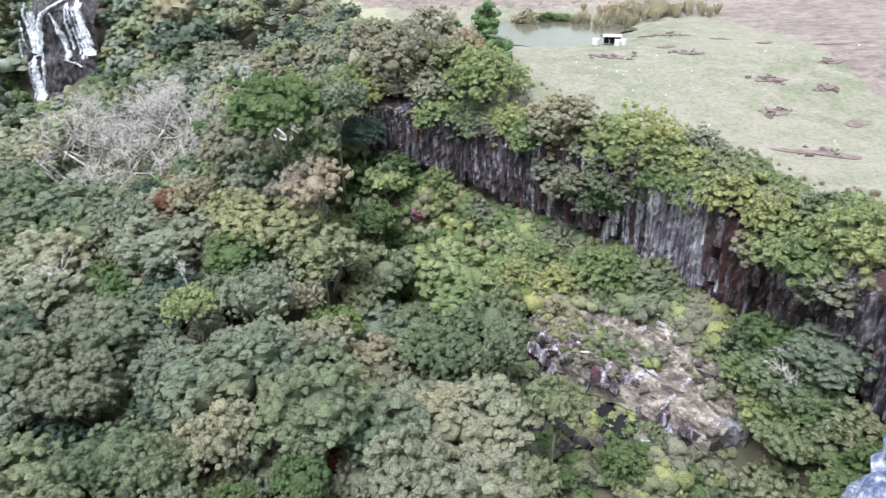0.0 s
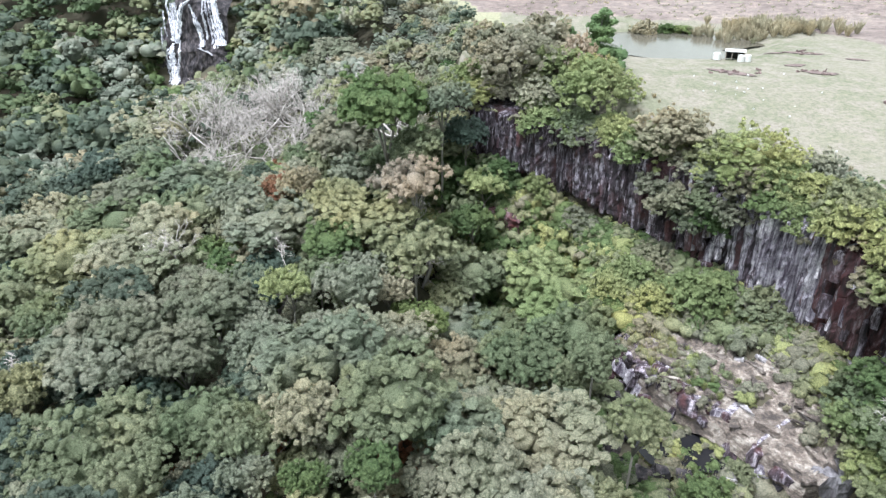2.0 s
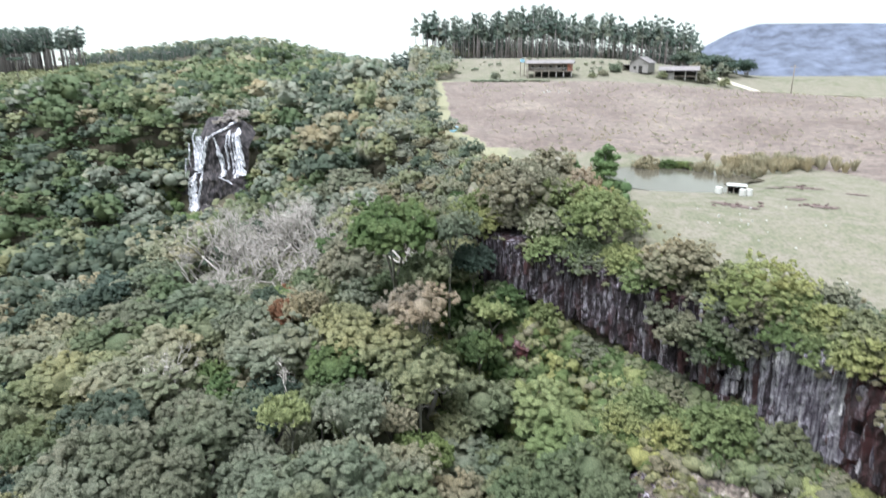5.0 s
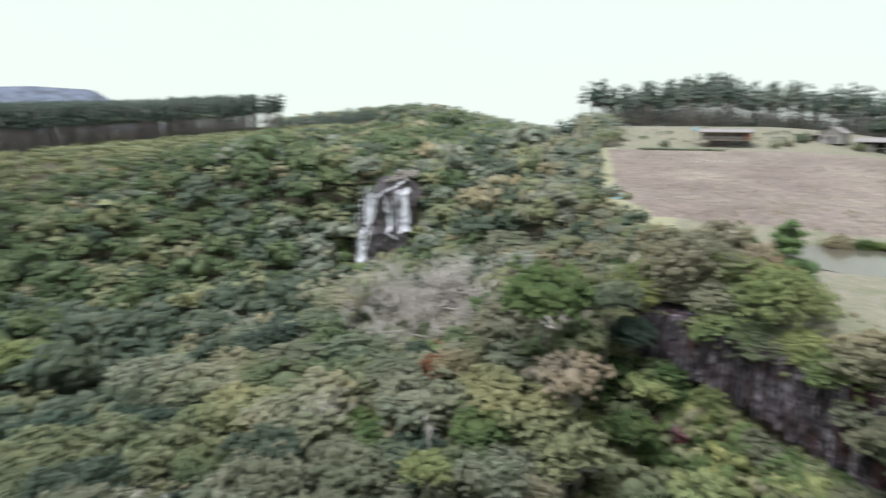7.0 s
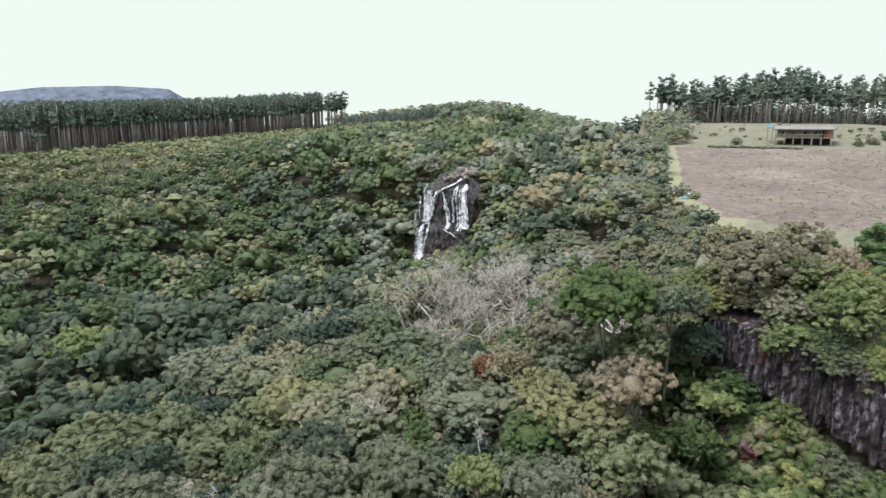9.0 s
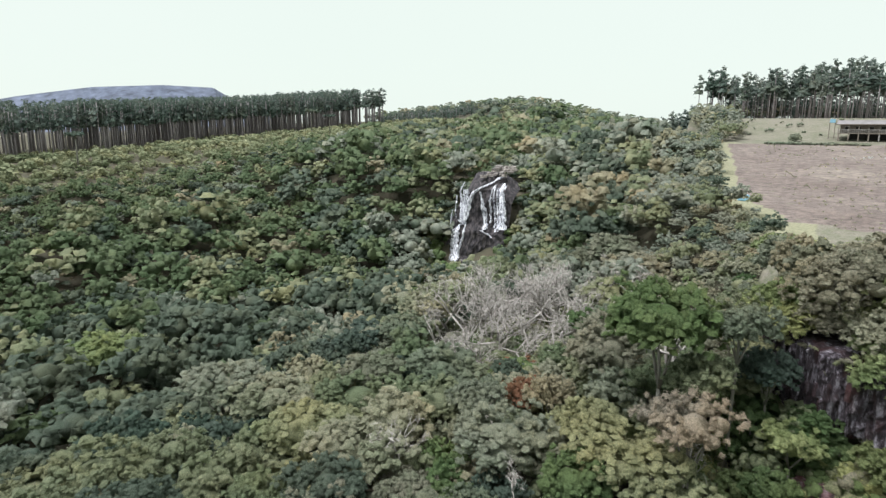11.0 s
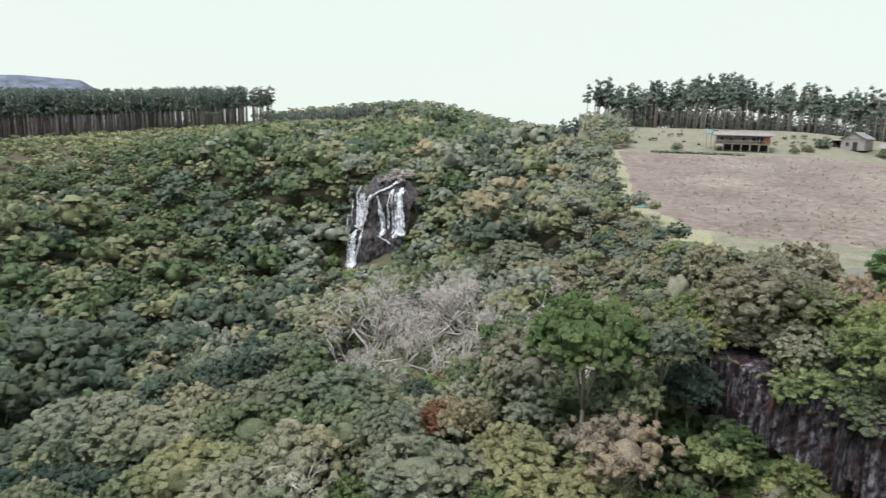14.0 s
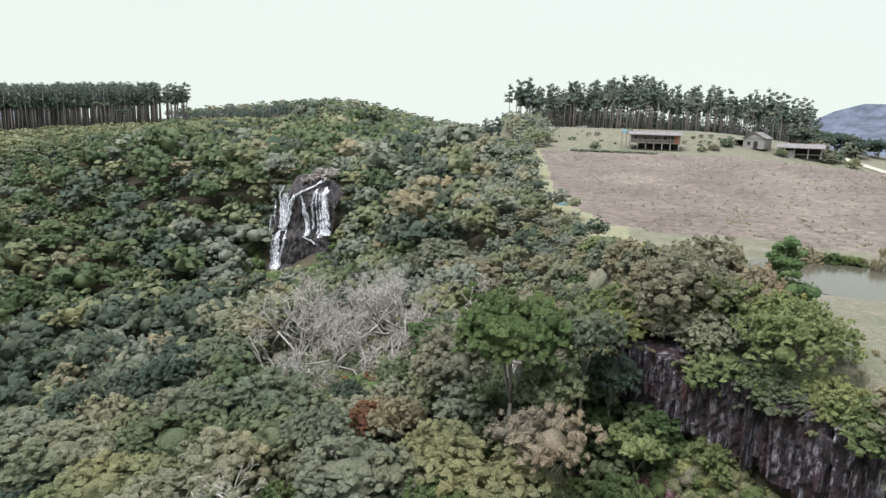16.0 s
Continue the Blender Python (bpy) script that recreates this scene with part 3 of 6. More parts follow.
crowned("mid", 2, -15.8, 16.4, -0.7, 1.5)
crowned("grey", 2, -7.6, 31.5, -3.2, 1.8)
crowned("grey", 3, -30.5, 49.2, -1.4, 3.3)
crowned("mid", 1, -34.7, 43.2, -2.2, 3.2)
crowned("grey", 0, -39.3, 56.1, -1.2, 2.7)
crowned("olive", 0, -27.8, 86.3, 3.1, 3.7)
crowned("olive", 1, -19.7, 46.8, 0.2, 1.8)
crowned("lush", 0, -4.7, 44.8, -1.4, 1.5)
crowned("mid", 0, -26.4, 22.1, -2.2, 1.5)
crowned("dark", 0, -21.6, 16.9, -1.3, 1.8)
crowned("olive", 2, -18.3, 55.5, 0.9, 2.8)
crowned("olive", 0, -36.1, 46.4, -1.9, 2.8)
crowned("grey", 2, -24.4, 44.6, -0.8, 1.9)
crowned("olive", 1, -22.5, 78.8, 2.2, 3.9)
crowned("grey", 3, -40.8, 61.3, -0.8, 2.8)
crowned("grey", 0, -38.0, 68.7, -0.3, 2.6)
crowned("olive", 2, -31.4, 86.9, 1.2, 3.3)
crowned("grey", 2, -45.0, 38.3, -2.6, 3.3)
crowned("mid", 2, -41.2, 26.1, -3.1, 3.5)
crowned("mid", 0, -42.6, 22.2, -3.1, 2.4)
crowned("mid", 1, -27.9, 44.0, -1.4, 2.8)
crowned("mid", 1, -40.6, 30.4, -3.0, 2.1)
crowned("rust", 0, -22.0, 48.3, -1.0, 1.5)
crowned("tan", 0, -11.2, 44.6, 1.4, 1.7)
crowned("mid", 0, -9.6, 46.6, 3.6, 2.0)
crowned("dark", 0, -6.0, 50.2, 3.8, 1.8)
crowned("bright", 1, -80.9, 47.1, -10.0, 4.4, "yellow-green tree standing out in the dark valley")


def fall_view(x, y):
    """Metres in front of the far waterfall, within its open glade."""
    ux, uy = 0.523, -0.852
    s = (x + 74) * ux + (y - 126) * uy
    return s if s > 0 and -11 < (x + 74) * uy - (y - 126) * ux < 10 else 99


def forest_mask(x, y, d):
    ok = d > (-0.4 - 11 * float(step(150, 195, y)) * (y < 262) if y > 72 else 1.5)
    if (x > 3 and y < 44 and bool(in_polygon(np.array(x), np.array(y), TERRACE))) or (x > 3 and 12 < y < 36):
        ok = False
    if 0 < y < 54 and d < 9 and x > -4:
        ok = False
    if math.hypot(x + 198, (y - 282) * 0.6) < 16:
        ok = False
    if math.hypot(x + 15.6, y - 98.5) < 3.5:
        ok = False
    if fall_view(x, y) < 6:
        ok = False
    if (abs(x + 73.5) < 9.5 and 118 < y < 136) or (abs(x + 72.5) < 5 and 134 < y < 150) or (abs(x + 75) < 5 and 98 < y < 113):
        ok = False
    if ((x + 30.6) / 8.5) ** 2 + ((y - 63) / 12.5) ** 2 < 1:
        ok = False
    return ok and (gorge_x(y) - x < 66 + 0.13 * min(max(y, 0), 300) or (y > 345 and x > -290))


rs = np.random.RandomState(11)


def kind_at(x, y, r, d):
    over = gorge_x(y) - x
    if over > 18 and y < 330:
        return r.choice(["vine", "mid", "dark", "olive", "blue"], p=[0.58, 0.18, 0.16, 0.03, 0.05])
    # dark green leads here: some of the valley's shade is put into leaf colour
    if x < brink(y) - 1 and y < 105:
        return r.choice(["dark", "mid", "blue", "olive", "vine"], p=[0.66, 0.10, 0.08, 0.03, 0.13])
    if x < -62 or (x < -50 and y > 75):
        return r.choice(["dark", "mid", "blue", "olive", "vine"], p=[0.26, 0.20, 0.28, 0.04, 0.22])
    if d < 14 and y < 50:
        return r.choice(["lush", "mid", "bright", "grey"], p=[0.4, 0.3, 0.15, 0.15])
    # the haze-tinted leaf colour leads in the farther woods
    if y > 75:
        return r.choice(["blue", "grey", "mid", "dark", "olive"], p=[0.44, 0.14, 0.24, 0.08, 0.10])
    if x < -34 or (x < -13 and y < 27):
        return r.choice(["grey", "mid", "dark", "olive"], p=[0.20, 0.30, 0.46, 0.04])
    return r.choice(["grey", "mid", "olive", "dark", "lush"], p=[0.42, 0.28, 0.15, 0.08, 0.07])


# the nearest trees, each a thing of its own
count, tries = 0, 0
while count < 290 and tries < 60000:
    tries += 1
    x, y = rs.uniform(-62, 12), rs.uniform(5, 78)
    if math.hypot(x, y) > 72 or x > 9 or not forest_mask(x, y, float(rim_dist(x, y))):
        continue
    s = rs.uniform(0.55, 0.98) if x > brink(y) - 2 else rs.uniform(0.85, 1.45)
    if y > 55 and float(rim_dist(x, y)) < 13:
        s *= 0.45
    if not free(x, y, 2.7 * s):
        continue
    placed.append((x, y, 2.7 * s))
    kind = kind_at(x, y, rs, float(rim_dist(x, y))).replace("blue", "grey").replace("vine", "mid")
    bank = NEAR if math.hypot(x, y) < 47 else SECOND
    plant(bank[kind][rs.randint(len(bank[kind]))], x, y, land1(x, y), s, rs.uniform(0, 360), LABELS[kind])
    count += 1

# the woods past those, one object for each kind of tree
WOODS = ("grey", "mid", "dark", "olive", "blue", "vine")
MID = {k: [tree_template(k, 300 + 5 * i + len(k), 3.0, 8.0, 54, 0.16, 60, 0.18, 3, 0.8, 3)["soup"] for i in range(4)] for k in WOODS}
FAR = {k: [tree_template(k, 400 + 5 * i + len(k), 3.2, 7.0, 34, 0.19, 24, 0.24, 3, 0.8, 2)["soup"] for i in range(4)] for k in WOODS}
FAINT = {k: [tree_template(k, 450 + 5 * i + len(k), 3.3, 7.0, 18, 0.25, 0, 0.4, 3, 0.85, 0)["soup"] for i in range(4)] for k in WOODS}
cells = {}


def sparse(x, y, r, gap):
    """Whether a tree of that radius still fits."""
    key = (int(x // 4), int(y // 4))
    for i in range(-2, 3):
        for j in range(-2, 3):
            for a, b, c in cells.get((key[0] + i, key[1] + j), ()):
                if (a - x) ** 2 + (b - y) ** 2 < ((r + c) * gap) ** 2:
                    return False
    cells.setdefault(key, []).append((x, y, r))
    return True


for a, b, c in placed:
    cells.setdefault((int(a // 4), int(b // 4)), []).append((a, b, c))
bags = {k: [] for k in WOODS}
for lo, hi, tries, bank, gap in ((0, 105, 30000, MID, 0.55), (98, 185, 30000, FAR, 0.55), (175, 300, 34000, FAINT, 0.56), (290, 520, 16000, FAINT, 0.62)):
    ang, far_off = np.radians(rs.uniform(-12, 82, tries)), np.sqrt(rs.uniform(lo * lo, hi * hi, tries))
    px, py = -far_off * np.sin(ang), far_off * np.cos(ang)
    pd, pz = rim_dist(px, py), land(px, py)
    for x, y, q, d, z in zip(px, py, far_off, pd, pz):
        if not forest_mask(x, y, d):
            continue
        s = (0.62 + 0.95 * rs.random() ** 1.3) * (1.0 if bank is MID else 0.95 + q / 1100)
        if x > brink(y) - 2 and y < 90:
            s *= 0.7
        if y > 72 and d < 14:
            s *= 0.32 + 0.03 * max(d, 2)
        over = gorge_x(y) - x - 0.13 * min(max(y, 0), 300)
        if over > 34 and y < 330:
            s *= 1 - 0.62 * float(step(34, 52, over))
        if y > 330:
            s *= 0.55
        if fall_view(x, y) < 48:
            s *= 0.55
        if not sparse(x, y, 2.8 * s, gap):
            continue
        kind = kind_at(x, y, rs, d)
        kind = kind if kind in bags else "mid"
        a = rs.uniform(0, 2 * math.pi)
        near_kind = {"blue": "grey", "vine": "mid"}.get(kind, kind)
        shape = NEAR[near_kind][rs.randint(2)]["soup"] if q < 42 else bank[kind][rs.randint(4)]
        bags[kind].append(moved(shape, x, y, z, s, a, rs.uniform(0.85, 1.2)))
# the valley goes on beneath and behind the camera
for x, y in zip(rs.uniform(-95, 45, 5200), rs.uniform(-80, 40, 5200)):
    d = float(rim_dist(x, y))
    if d < 2 or gorge_x(y) - x > 60 or (y > 5 and math.degrees(math.atan2(-x, y)) > -12) or in_polygon(np.array(x), np.array(y), TERRACE) or math.hypot(x - 8.4, y - 26) < 6 or (x > 3.5 and y > 11):
        continue
    s = rs.uniform(0.8, 1.35)
    if sparse(x, y, 2.8 * s, 0.58):
        kind = rs.choice(["grey", "mid", "dark", "olive"], p=[0.4, 0.3, 0.2, 0.1])
        shape = NEAR[kind][rs.randint(2)]["soup"] if y > 6 and math.hypot(x, y) < 36 else (MID if math.hypot(x, y) < 30 else FAR)[kind][rs.randint(4)]
        bags[kind].append(moved(shape, x, y, land1(x, y), s, rs.uniform(0, 6.28)))
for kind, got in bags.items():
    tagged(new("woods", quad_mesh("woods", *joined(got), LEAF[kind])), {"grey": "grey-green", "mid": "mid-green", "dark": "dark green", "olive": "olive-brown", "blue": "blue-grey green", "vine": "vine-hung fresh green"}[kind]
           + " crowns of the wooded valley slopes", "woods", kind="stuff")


# ---- tall plantation trees ----
def pole_tree(seed, height, girth, bare, kind="pine"):
    rng = np.random.RandomState(seed)
    lb = np.array([(rng.normal(0, 0.5), rng.normal(0, 0.5), height * (bare + (1 - bare) * q), height * 0.098 * (1.2 - 0.75 * q)) for q in np.linspace(0.06, 0.94, 7)])
    body, spots = puffs(rng, lb, 2, 1.1, (0.5, 0.85), 0.3, ROUGH_PUFF)
    soup = joined([body, leaves(rng, spots, 120, 0.34)])
    path = [(0, 0, -0.5), (rng.normal(0, 0.1), 0, height * 0.5), (0, rng.normal(0, 0.1), height * 0.95)]
    return {"crown": quad_mesh("crown", *soup, LEAF[kind]), "trunk": tubes_mesh("trunk", [(path, [girth, girth * 0.8, girth * 0.25])], EUCBARK, 5), "soup": soup, "path": path}


POLES = [pole_tree(500 + i, 17.0, 0.21, 0.56) for i in range(4)]
for i in range(280):
    u = (i + rs.random()) / 280
    x = -62 + 108 * u ** 0.93
    y = 228 - 15 * math.sin(math.pi * min(1, u * 1.2)) + rs.uniform(0, 34) * (0.3 + 0.7 * min(1, 4 * u))
    s = (rs.uniform(0.62, 0.98) + 0.08 * math.sin(23 * u) * math.sin(9 * u)) * (1 - 0.14 * u) * (0.72 + 0.28 * min(1, 9 * u))
    plant(POLES[i % 4], x, y, land1(x, y), s, rs.uniform(0, 360), "tall slender plantation tree with a bare pale trunk", "plantation_tree", "tree", "plantation on the hill")

for i in range(22):
    x, y, s = 34 + 24 * rs.random(), 197 + 14 * rs.random(), rs.uniform(0.6, 1.15)
    plant(SECOND["dark"][i % 2], x, y, land1(x, y) - 3.2 * s, s, rs.uniform(0, 360), "dark leafy tree beside the farm sheds", group="trees beside the farm sheds")

# the plantations' depths: uncounted
def plantation(spots, label):
    poles, tips = [], []
    for i, (x, y, z, s) in enumerate(spots):
        t = POLES[i % 4]
        poles.append(([tuple(np.array(p) * s + np.array([x, y, z])) for p in t["path"]], [0.24 * s, 0.2 * s, 0.06]))
        v, f = t["soup"]
        tips.append(moved((v, f[::2]), x, y, z, s, i * 1.3))
    stand = empty("plantation", Matrix(), label, "plantation", kind="stuff")
    under(new("trunks", tubes_mesh("trunks", poles, EUCBARK, 4)), stand)
    under(new("crowns", quad_mesh("crowns", *joined(tips), LEAF["pine"])), stand)


spots = []
for i in range(1500):
    u = rs.random()
    x = np.interp(u, [0, 0.3, 0.6, 1], [-184, -194, -204, -207]) - 44 * rs.random() ** 1.3
    y = np.interp(u, [0, 0.3, 0.6, 1], [0, 110, 163, 262]) + rs.uniform(-3, 3)
    spots.append((x, y, land1(x, y), (rs.uniform(0.68, 0.84) + 0.12 * step(0.7, 1.0, u)) * 1.12))
for i in range(240):
    u = rs.random()
    x, y = -206 + 8 * u - 18 * rs.random(), 270 + 110 * u
    spots.append((x, y, land1(x, y) - 5.5, rs.uniform(0.55, 0.68)))
plantation(spots, "dense pine plantation with bare trunks across the valley")
spots = []
for i in range(330):
    u = rs.random()
    x, y = -44 + 94 * u, 238 + rs.uniform(0, 40)
    spots.append((x, y, 16.5 - 5 * u - 0.05 * (y - 238), rs.uniform(0.62, 0.92) * (1 - 0.16 * u)))
plantation(spots, "dark depths of the tall plantation behind the farm")


# ---- far mountains ----
def mountain(name, pts, depth, label):
    """A wooded ridge along a skyline of (x, y, z), sloping away before and behind."""
    vs, fs = [], []
    rng = np.random.RandomState(len(pts))
    p = np.array(pts, float)
    n = 90
    u = np.linspace(0, len(p) - 1, n)
    line = np.stack([np.interp(u, range(len(p)), p[:, k]) for k in range(3)], 1)
    away = np.array([line[:, 0].mean(), line[:, 1].mean()])
    away /= np.linalg.norm(away)
    rows = [(-1.0, 0.0), (-0.6, 0.33), (-0.3, 0.62), (-0.12, 0.86), (-0.04, 0.97), (0, 1.0), (0.3, 0.9), (1.0, 0.0)]
    for k, (o, h) in enumerate(rows):
        jag = np.convolve(rng.normal(0, 1, n + 4), np.ones(5) / 5, "valid") * depth * (0.02 if abs(o) < 0.05 else 0.06)
        for i in range(n):
            vs.append((line[i, 0] + away[0] * (o * depth + jag[i]), line[i, 1] + away[1] * (o * depth + jag[i]), -4 + (line[i, 2] + 4) * h + jag[i] * 0.05))
    for k in range(len(rows) - 1):
        for i in range(n - 1):
            a = k * n + i
            fs.append((a, a + 1, a + n + 1, a + n))
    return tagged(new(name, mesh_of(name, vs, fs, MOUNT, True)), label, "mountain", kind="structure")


mountain("mountain", [(-1500, 420, 20), (-1300, 560, 62), (-1190, 640, 79), (-1085, 712, 83), (-1035, 785, 80), (-1018, 809, 62), (-985, 860, 40)], 260, "flat-topped haze-blue wooded mountain beyond the valley")
mountain("mountain", [(120, 800, 10), (158, 784, 33), (185, 778, 48), (210, 772, 56), (290, 746, 54), (420, 690, 48), (600, 560, 30)], 200, "haze-blue wooded mountain behind the farm")


# ---- dead and bare trees ----
def bare_tree(seed, height, girth, twigs=3, spread=0.75):
    rng = np.random.RandomState(seed)
    runs = []

    def grow(p, d, length, r, level):
        mid = p + d * length * 0.5 + Vector(rng.normal(0, 0.07 * length, 3))
        end = p + d * length + Vector(rng.normal(0, 0.1 * length, 3))
        runs.append(([p, mid, end], [r, r * 0.8, r * 0.55]))
        if level == 0:
            return
        for _ in range(rng.randint(2, 4) if level > 1 else rng.randint(2, twigs + 1)):
            side = Vector(rng.normal(0, spread, 3))
            nd = (d + side + Vector((0, 0, 0.22))).normalized()
            grow(mid.lerp(end, rng.uniform(0.3, 1.0)), nd, length * rng.uniform(0.52, 0.78), r * 0.60, level - 1)

    grow(Vector((0, 0, -0.5)), Vector((rng.normal(0, 0.12), rng.normal(0, 0.12), 1)).normalized(), height * 0.40, girth * 1.15, 5)
    tips = np.array([(*r[0][2], 0.45) for r in runs[len(runs) // 2:]])
    twigs_ = leaves(rng, tips, 130, 0.28, 0.06, 0.0, (0.0, 1.3))
    return tubes_mesh("branches", runs, DEAD, 3), quad_mesh("twigs", *twigs_, DEAD)


BARE = [bare_tree(610 + i, 8.0, 0.165, 3) for i in range(5)]


def dead(i, x, y, top, turn, label="leafless bleached dead tree among the green crowns", base=None):
    z = land1(x, y) if base is None else base
    s = max(0.4, (top - z) / 8.0)
    ob = empty("dead_tree", pose(x, y, z, 0, 0, turn) @ Matrix.Diagonal((s, s, s, 1)), label, "dead tree", "bare trees on the slope")
    under(new("trunk", BARE[i % 5][0]), ob)
    under(new("twig_crown", BARE[i % 5][1]), ob)
    return ob


rd = np.random.RandomState(14)
for i in range(46):
    a, q = rd.uniform(0, 2 * math.pi), math.sqrt(rd.random())
    x, y = -30.8 + 8.6 * q * math.cos(a), 64 + 12 * q * math.sin(a)
    dead(i, x, y, 2.2 + 0.2 * (y - 54) + rd.uniform(-1.6, 1.4), rd.uniform(0, 360))
dead(1, -27.4, 76.5, 8.4, 40, "tall bleached dead tree with forked limbs")
dead(3, -28.9, 74.0, 7.4, 140, "tall bleached dead tree with forked limbs")
dead(3, -13.0, 58.2, 9.6, 100, "leafless forked tree beside the field's edge")
dead(0, -14.8, 59.0, 9.0, 200, "leafless forked tree beside the field's edge")
dead(2, -25.3, 36.7, 2.6, 10, "white-limbed dead tree leaning over the canopy")
dead(4, -21.6, 42.6, 1.8, 80, "white-limbed dead tree leaning over the canopy")
dead(2, -28.4, 23.4, 0.4, 260, "bleached dead tree crown above dark shrubs")
dead(1, -12.6, 19.4, 0.6, 10)
dead(0, -17.0, 34.0, 1.6, 130)
dead(3, -8.4, 41.2, 4.4, 60)
dead(4, 16.6, 22.4, 2.2, 60, "white leafless tree on the ledge under the cliff")
dead(1, -10.0, 43.4, 4.0, 200)


# ---- cliff ----
def block_mesh(name, rng, mat):
    """An irregular upright rock column, one metre high, with a broken top."""
    n = 6
    vs, fs = [], []
    ang = [2 * math.pi * (i + rng.uniform(-0.25, 0.25)) / n for i in range(n)]
    rad = [rng.uniform(0.75, 1.2) for _ in range(n)]
    levels = [(0, rng.uniform(0.8, 1.0)), (0.4, rng.uniform(0.9, 1.1)), (0.88, rng.uniform(0.85, 1.0)), (1.0, rng.uniform(0.6, 0.8))]
    for q, s in levels:
        ox, oy = rng.normal(0, 0.03, 2)
        for i in range(n):
            vs.append((0.25 * rad[i] * s * math.cos(ang[i]) + ox, 0.25 * rad[i] * s * math.sin(ang[i]) + oy, q + rng.normal(0, 0.03)))
    for k in range(len(levels) - 1):
        for i in range(n):
            j = (i + 1) % n
            fs.append((k * n + i, k * n + j, (k + 1) * n + j, (k + 1) * n + i))
    fs.append(tuple(range(n))[::-1])
    fs.append(tuple(range(3 * n, 4 * n)))
    return mesh_of(name, vs, fs, mat)


def along(path, s):
    """The point and heading at s metres along a path in the plan."""
    for a, b in zip(path, path[1:]):
        q = math.hypot(b[0] - a[0], b[1] - a[1])
        if s <= q or b is path[-1]:
            t = s / q
            return a[0] + (b[0] - a[0]) * t, a[1] + (b[1] - a[1]) * t, math.degrees(math.atan2(b[1] - a[1], b[0] - a[0]))
        s -= q


def path_length(path):
    return sum(math.hypot(b[0] - a[0], b[1] - a[1]) for a, b in zip(path, path[1:]))


def rock_wall(name, path, zt, zb, thick, mat, seed, rough=0.3, lean=0.6, pitch=0.3, veins=()):
    """A ribbed wall of rock along a path: heights of top and foot run along it; it leans out towards its top by lean."""
    rng = np.random.RandomState(seed)
    total = path_length(path)
    n, m = int(total / pitch) + 1, 18
    vs, fs = [], []
    slow = np.convolve(rng.normal(0, 1, n + 10), np.ones(11) / 11, "valid") * rough * 3
    for i in range(n):
        q = i / (n - 1)
        x, y, hd = along(path, q * total)
        ex, ey = math.sin(radians(hd)) * -1, math.cos(radians(hd))
        t0, t1 = np.interp(q, np.linspace(0, 1, len(zt)), zt), np.interp(q, np.linspace(0, 1, len(zb)), zb)
        rib = rng.normal(0, rough * 0.55)
        ragged = rng.uniform(-0.25, 0.25)
        for j in range(m):
            h = j / (m - 1)
            o = slow[i] + rib + rng.normal(0, rough * 0.22) + lean * (h - 0.5) - (1.6 * (1 - h * 14) if h < 1 / 14 else 0) - (1.3 if j == m - 1 else 0)
            vs.append((x - ex * o, y - ey * o, t1 + (t0 - t1) * h + (ragged if j < 2 else 0)))
        vs.append((x + ex * thick, y + ey * thick, t0))
        vs.append((x + ex * thick, y + ey * thick, t1 - 1))
        vs.append((x + ex * 1.2, y + ey * 1.2, t1 - 1))
    k = m + 3
    slots = []
    for i in range(n - 1):
        slot = 0
        for v, (mid_, wide) in enumerate(veins):
            if rng.random() < math.exp(-((i / (n - 1) - mid_) / wide) ** 2):
                slot = v + 1
        slots += [slot] * k
        for j in range(k):
            j2 = (j + 1) % k
            fs.append((i * k + j, (i + 1) * k + j, (i + 1) * k + j2, i * k + j2))
    return new(name, mesh_of(name, vs, fs, mat, False, slots)), total


CLIFF = [(-8.5, 56.0), (-5.4, 52.6), (3.2, 46.6), (8.8, 41.2), (14.2, 35.4), (16.8, 30.2), (19.2, 24.5), (21, 17), (31, 3)]
C_TOP = [5.3, 5.6, 5.2, 4.9, 4.7, 4.7, 4.8, 5.0]
C_FOOT = [0.4, 0.2, -1.0, -2.1, -2.1, -1.9, -3.0, -4.4]
face, cliff_len = rock_wall("cliff", CLIFF, C_TOP, C_FOOT, 3.0, [ROCK, ROCK_STREAK, ROCK_RED], 21, 0.34, pitch=0.22, veins=((0.458, 0.075), (0.54, 0.04)))
tagged(face, "dark columnar basalt cliff with white and red streaks", "cliff", kind="structure")
rk = np.random.RandomState(8)
columns = [block_mesh("rock_column", rk, ROCK) for _ in range(9)] + [block_mesh("rock_column", rk, ROCK_STREAK) for _ in range(3)]
for i in range(230):
    s = 2.5 + (cliff_len - 22) * rk.random()
    x, y, hd = along(CLIFF, s)
    q = s / cliff_len
    ex, ey = math.sin(radians(hd)) * -1, math.cos(radians(hd))
    top, foot = np.interp(q, np.linspace(0, 1, 8), C_TOP) - 0.4, np.interp(q, np.linspace(0, 1, 8), C_FOOT)
    h = rk.uniform(0.5, 2.0)
    lift = rk.random() ** 1.3
    z0 = foot + lift * max(0.1, top - foot - h)
    out = rk.uniform(-0.25, 0.12) + 0.6 * (lift - 0.5)
    pale = 0.85 * float(np.exp(-((q - 0.45) / 0.07) ** 2))
    ob = new("rock_column", columns[9 + rk.randint(3) if rk.random() < pale else rk.randint(9)])
    ob.matrix_world = pose(x - ex * out, y - ey * out, z0, rk.normal(0, 4), rk.normal(0, 4), hd + rk.uniform(-40, 40)) @ Matrix.Diagonal((rk.uniform(0.7, 1.9), rk.uniform(0.6, 1.1), h, 1))
    ob.parent = face

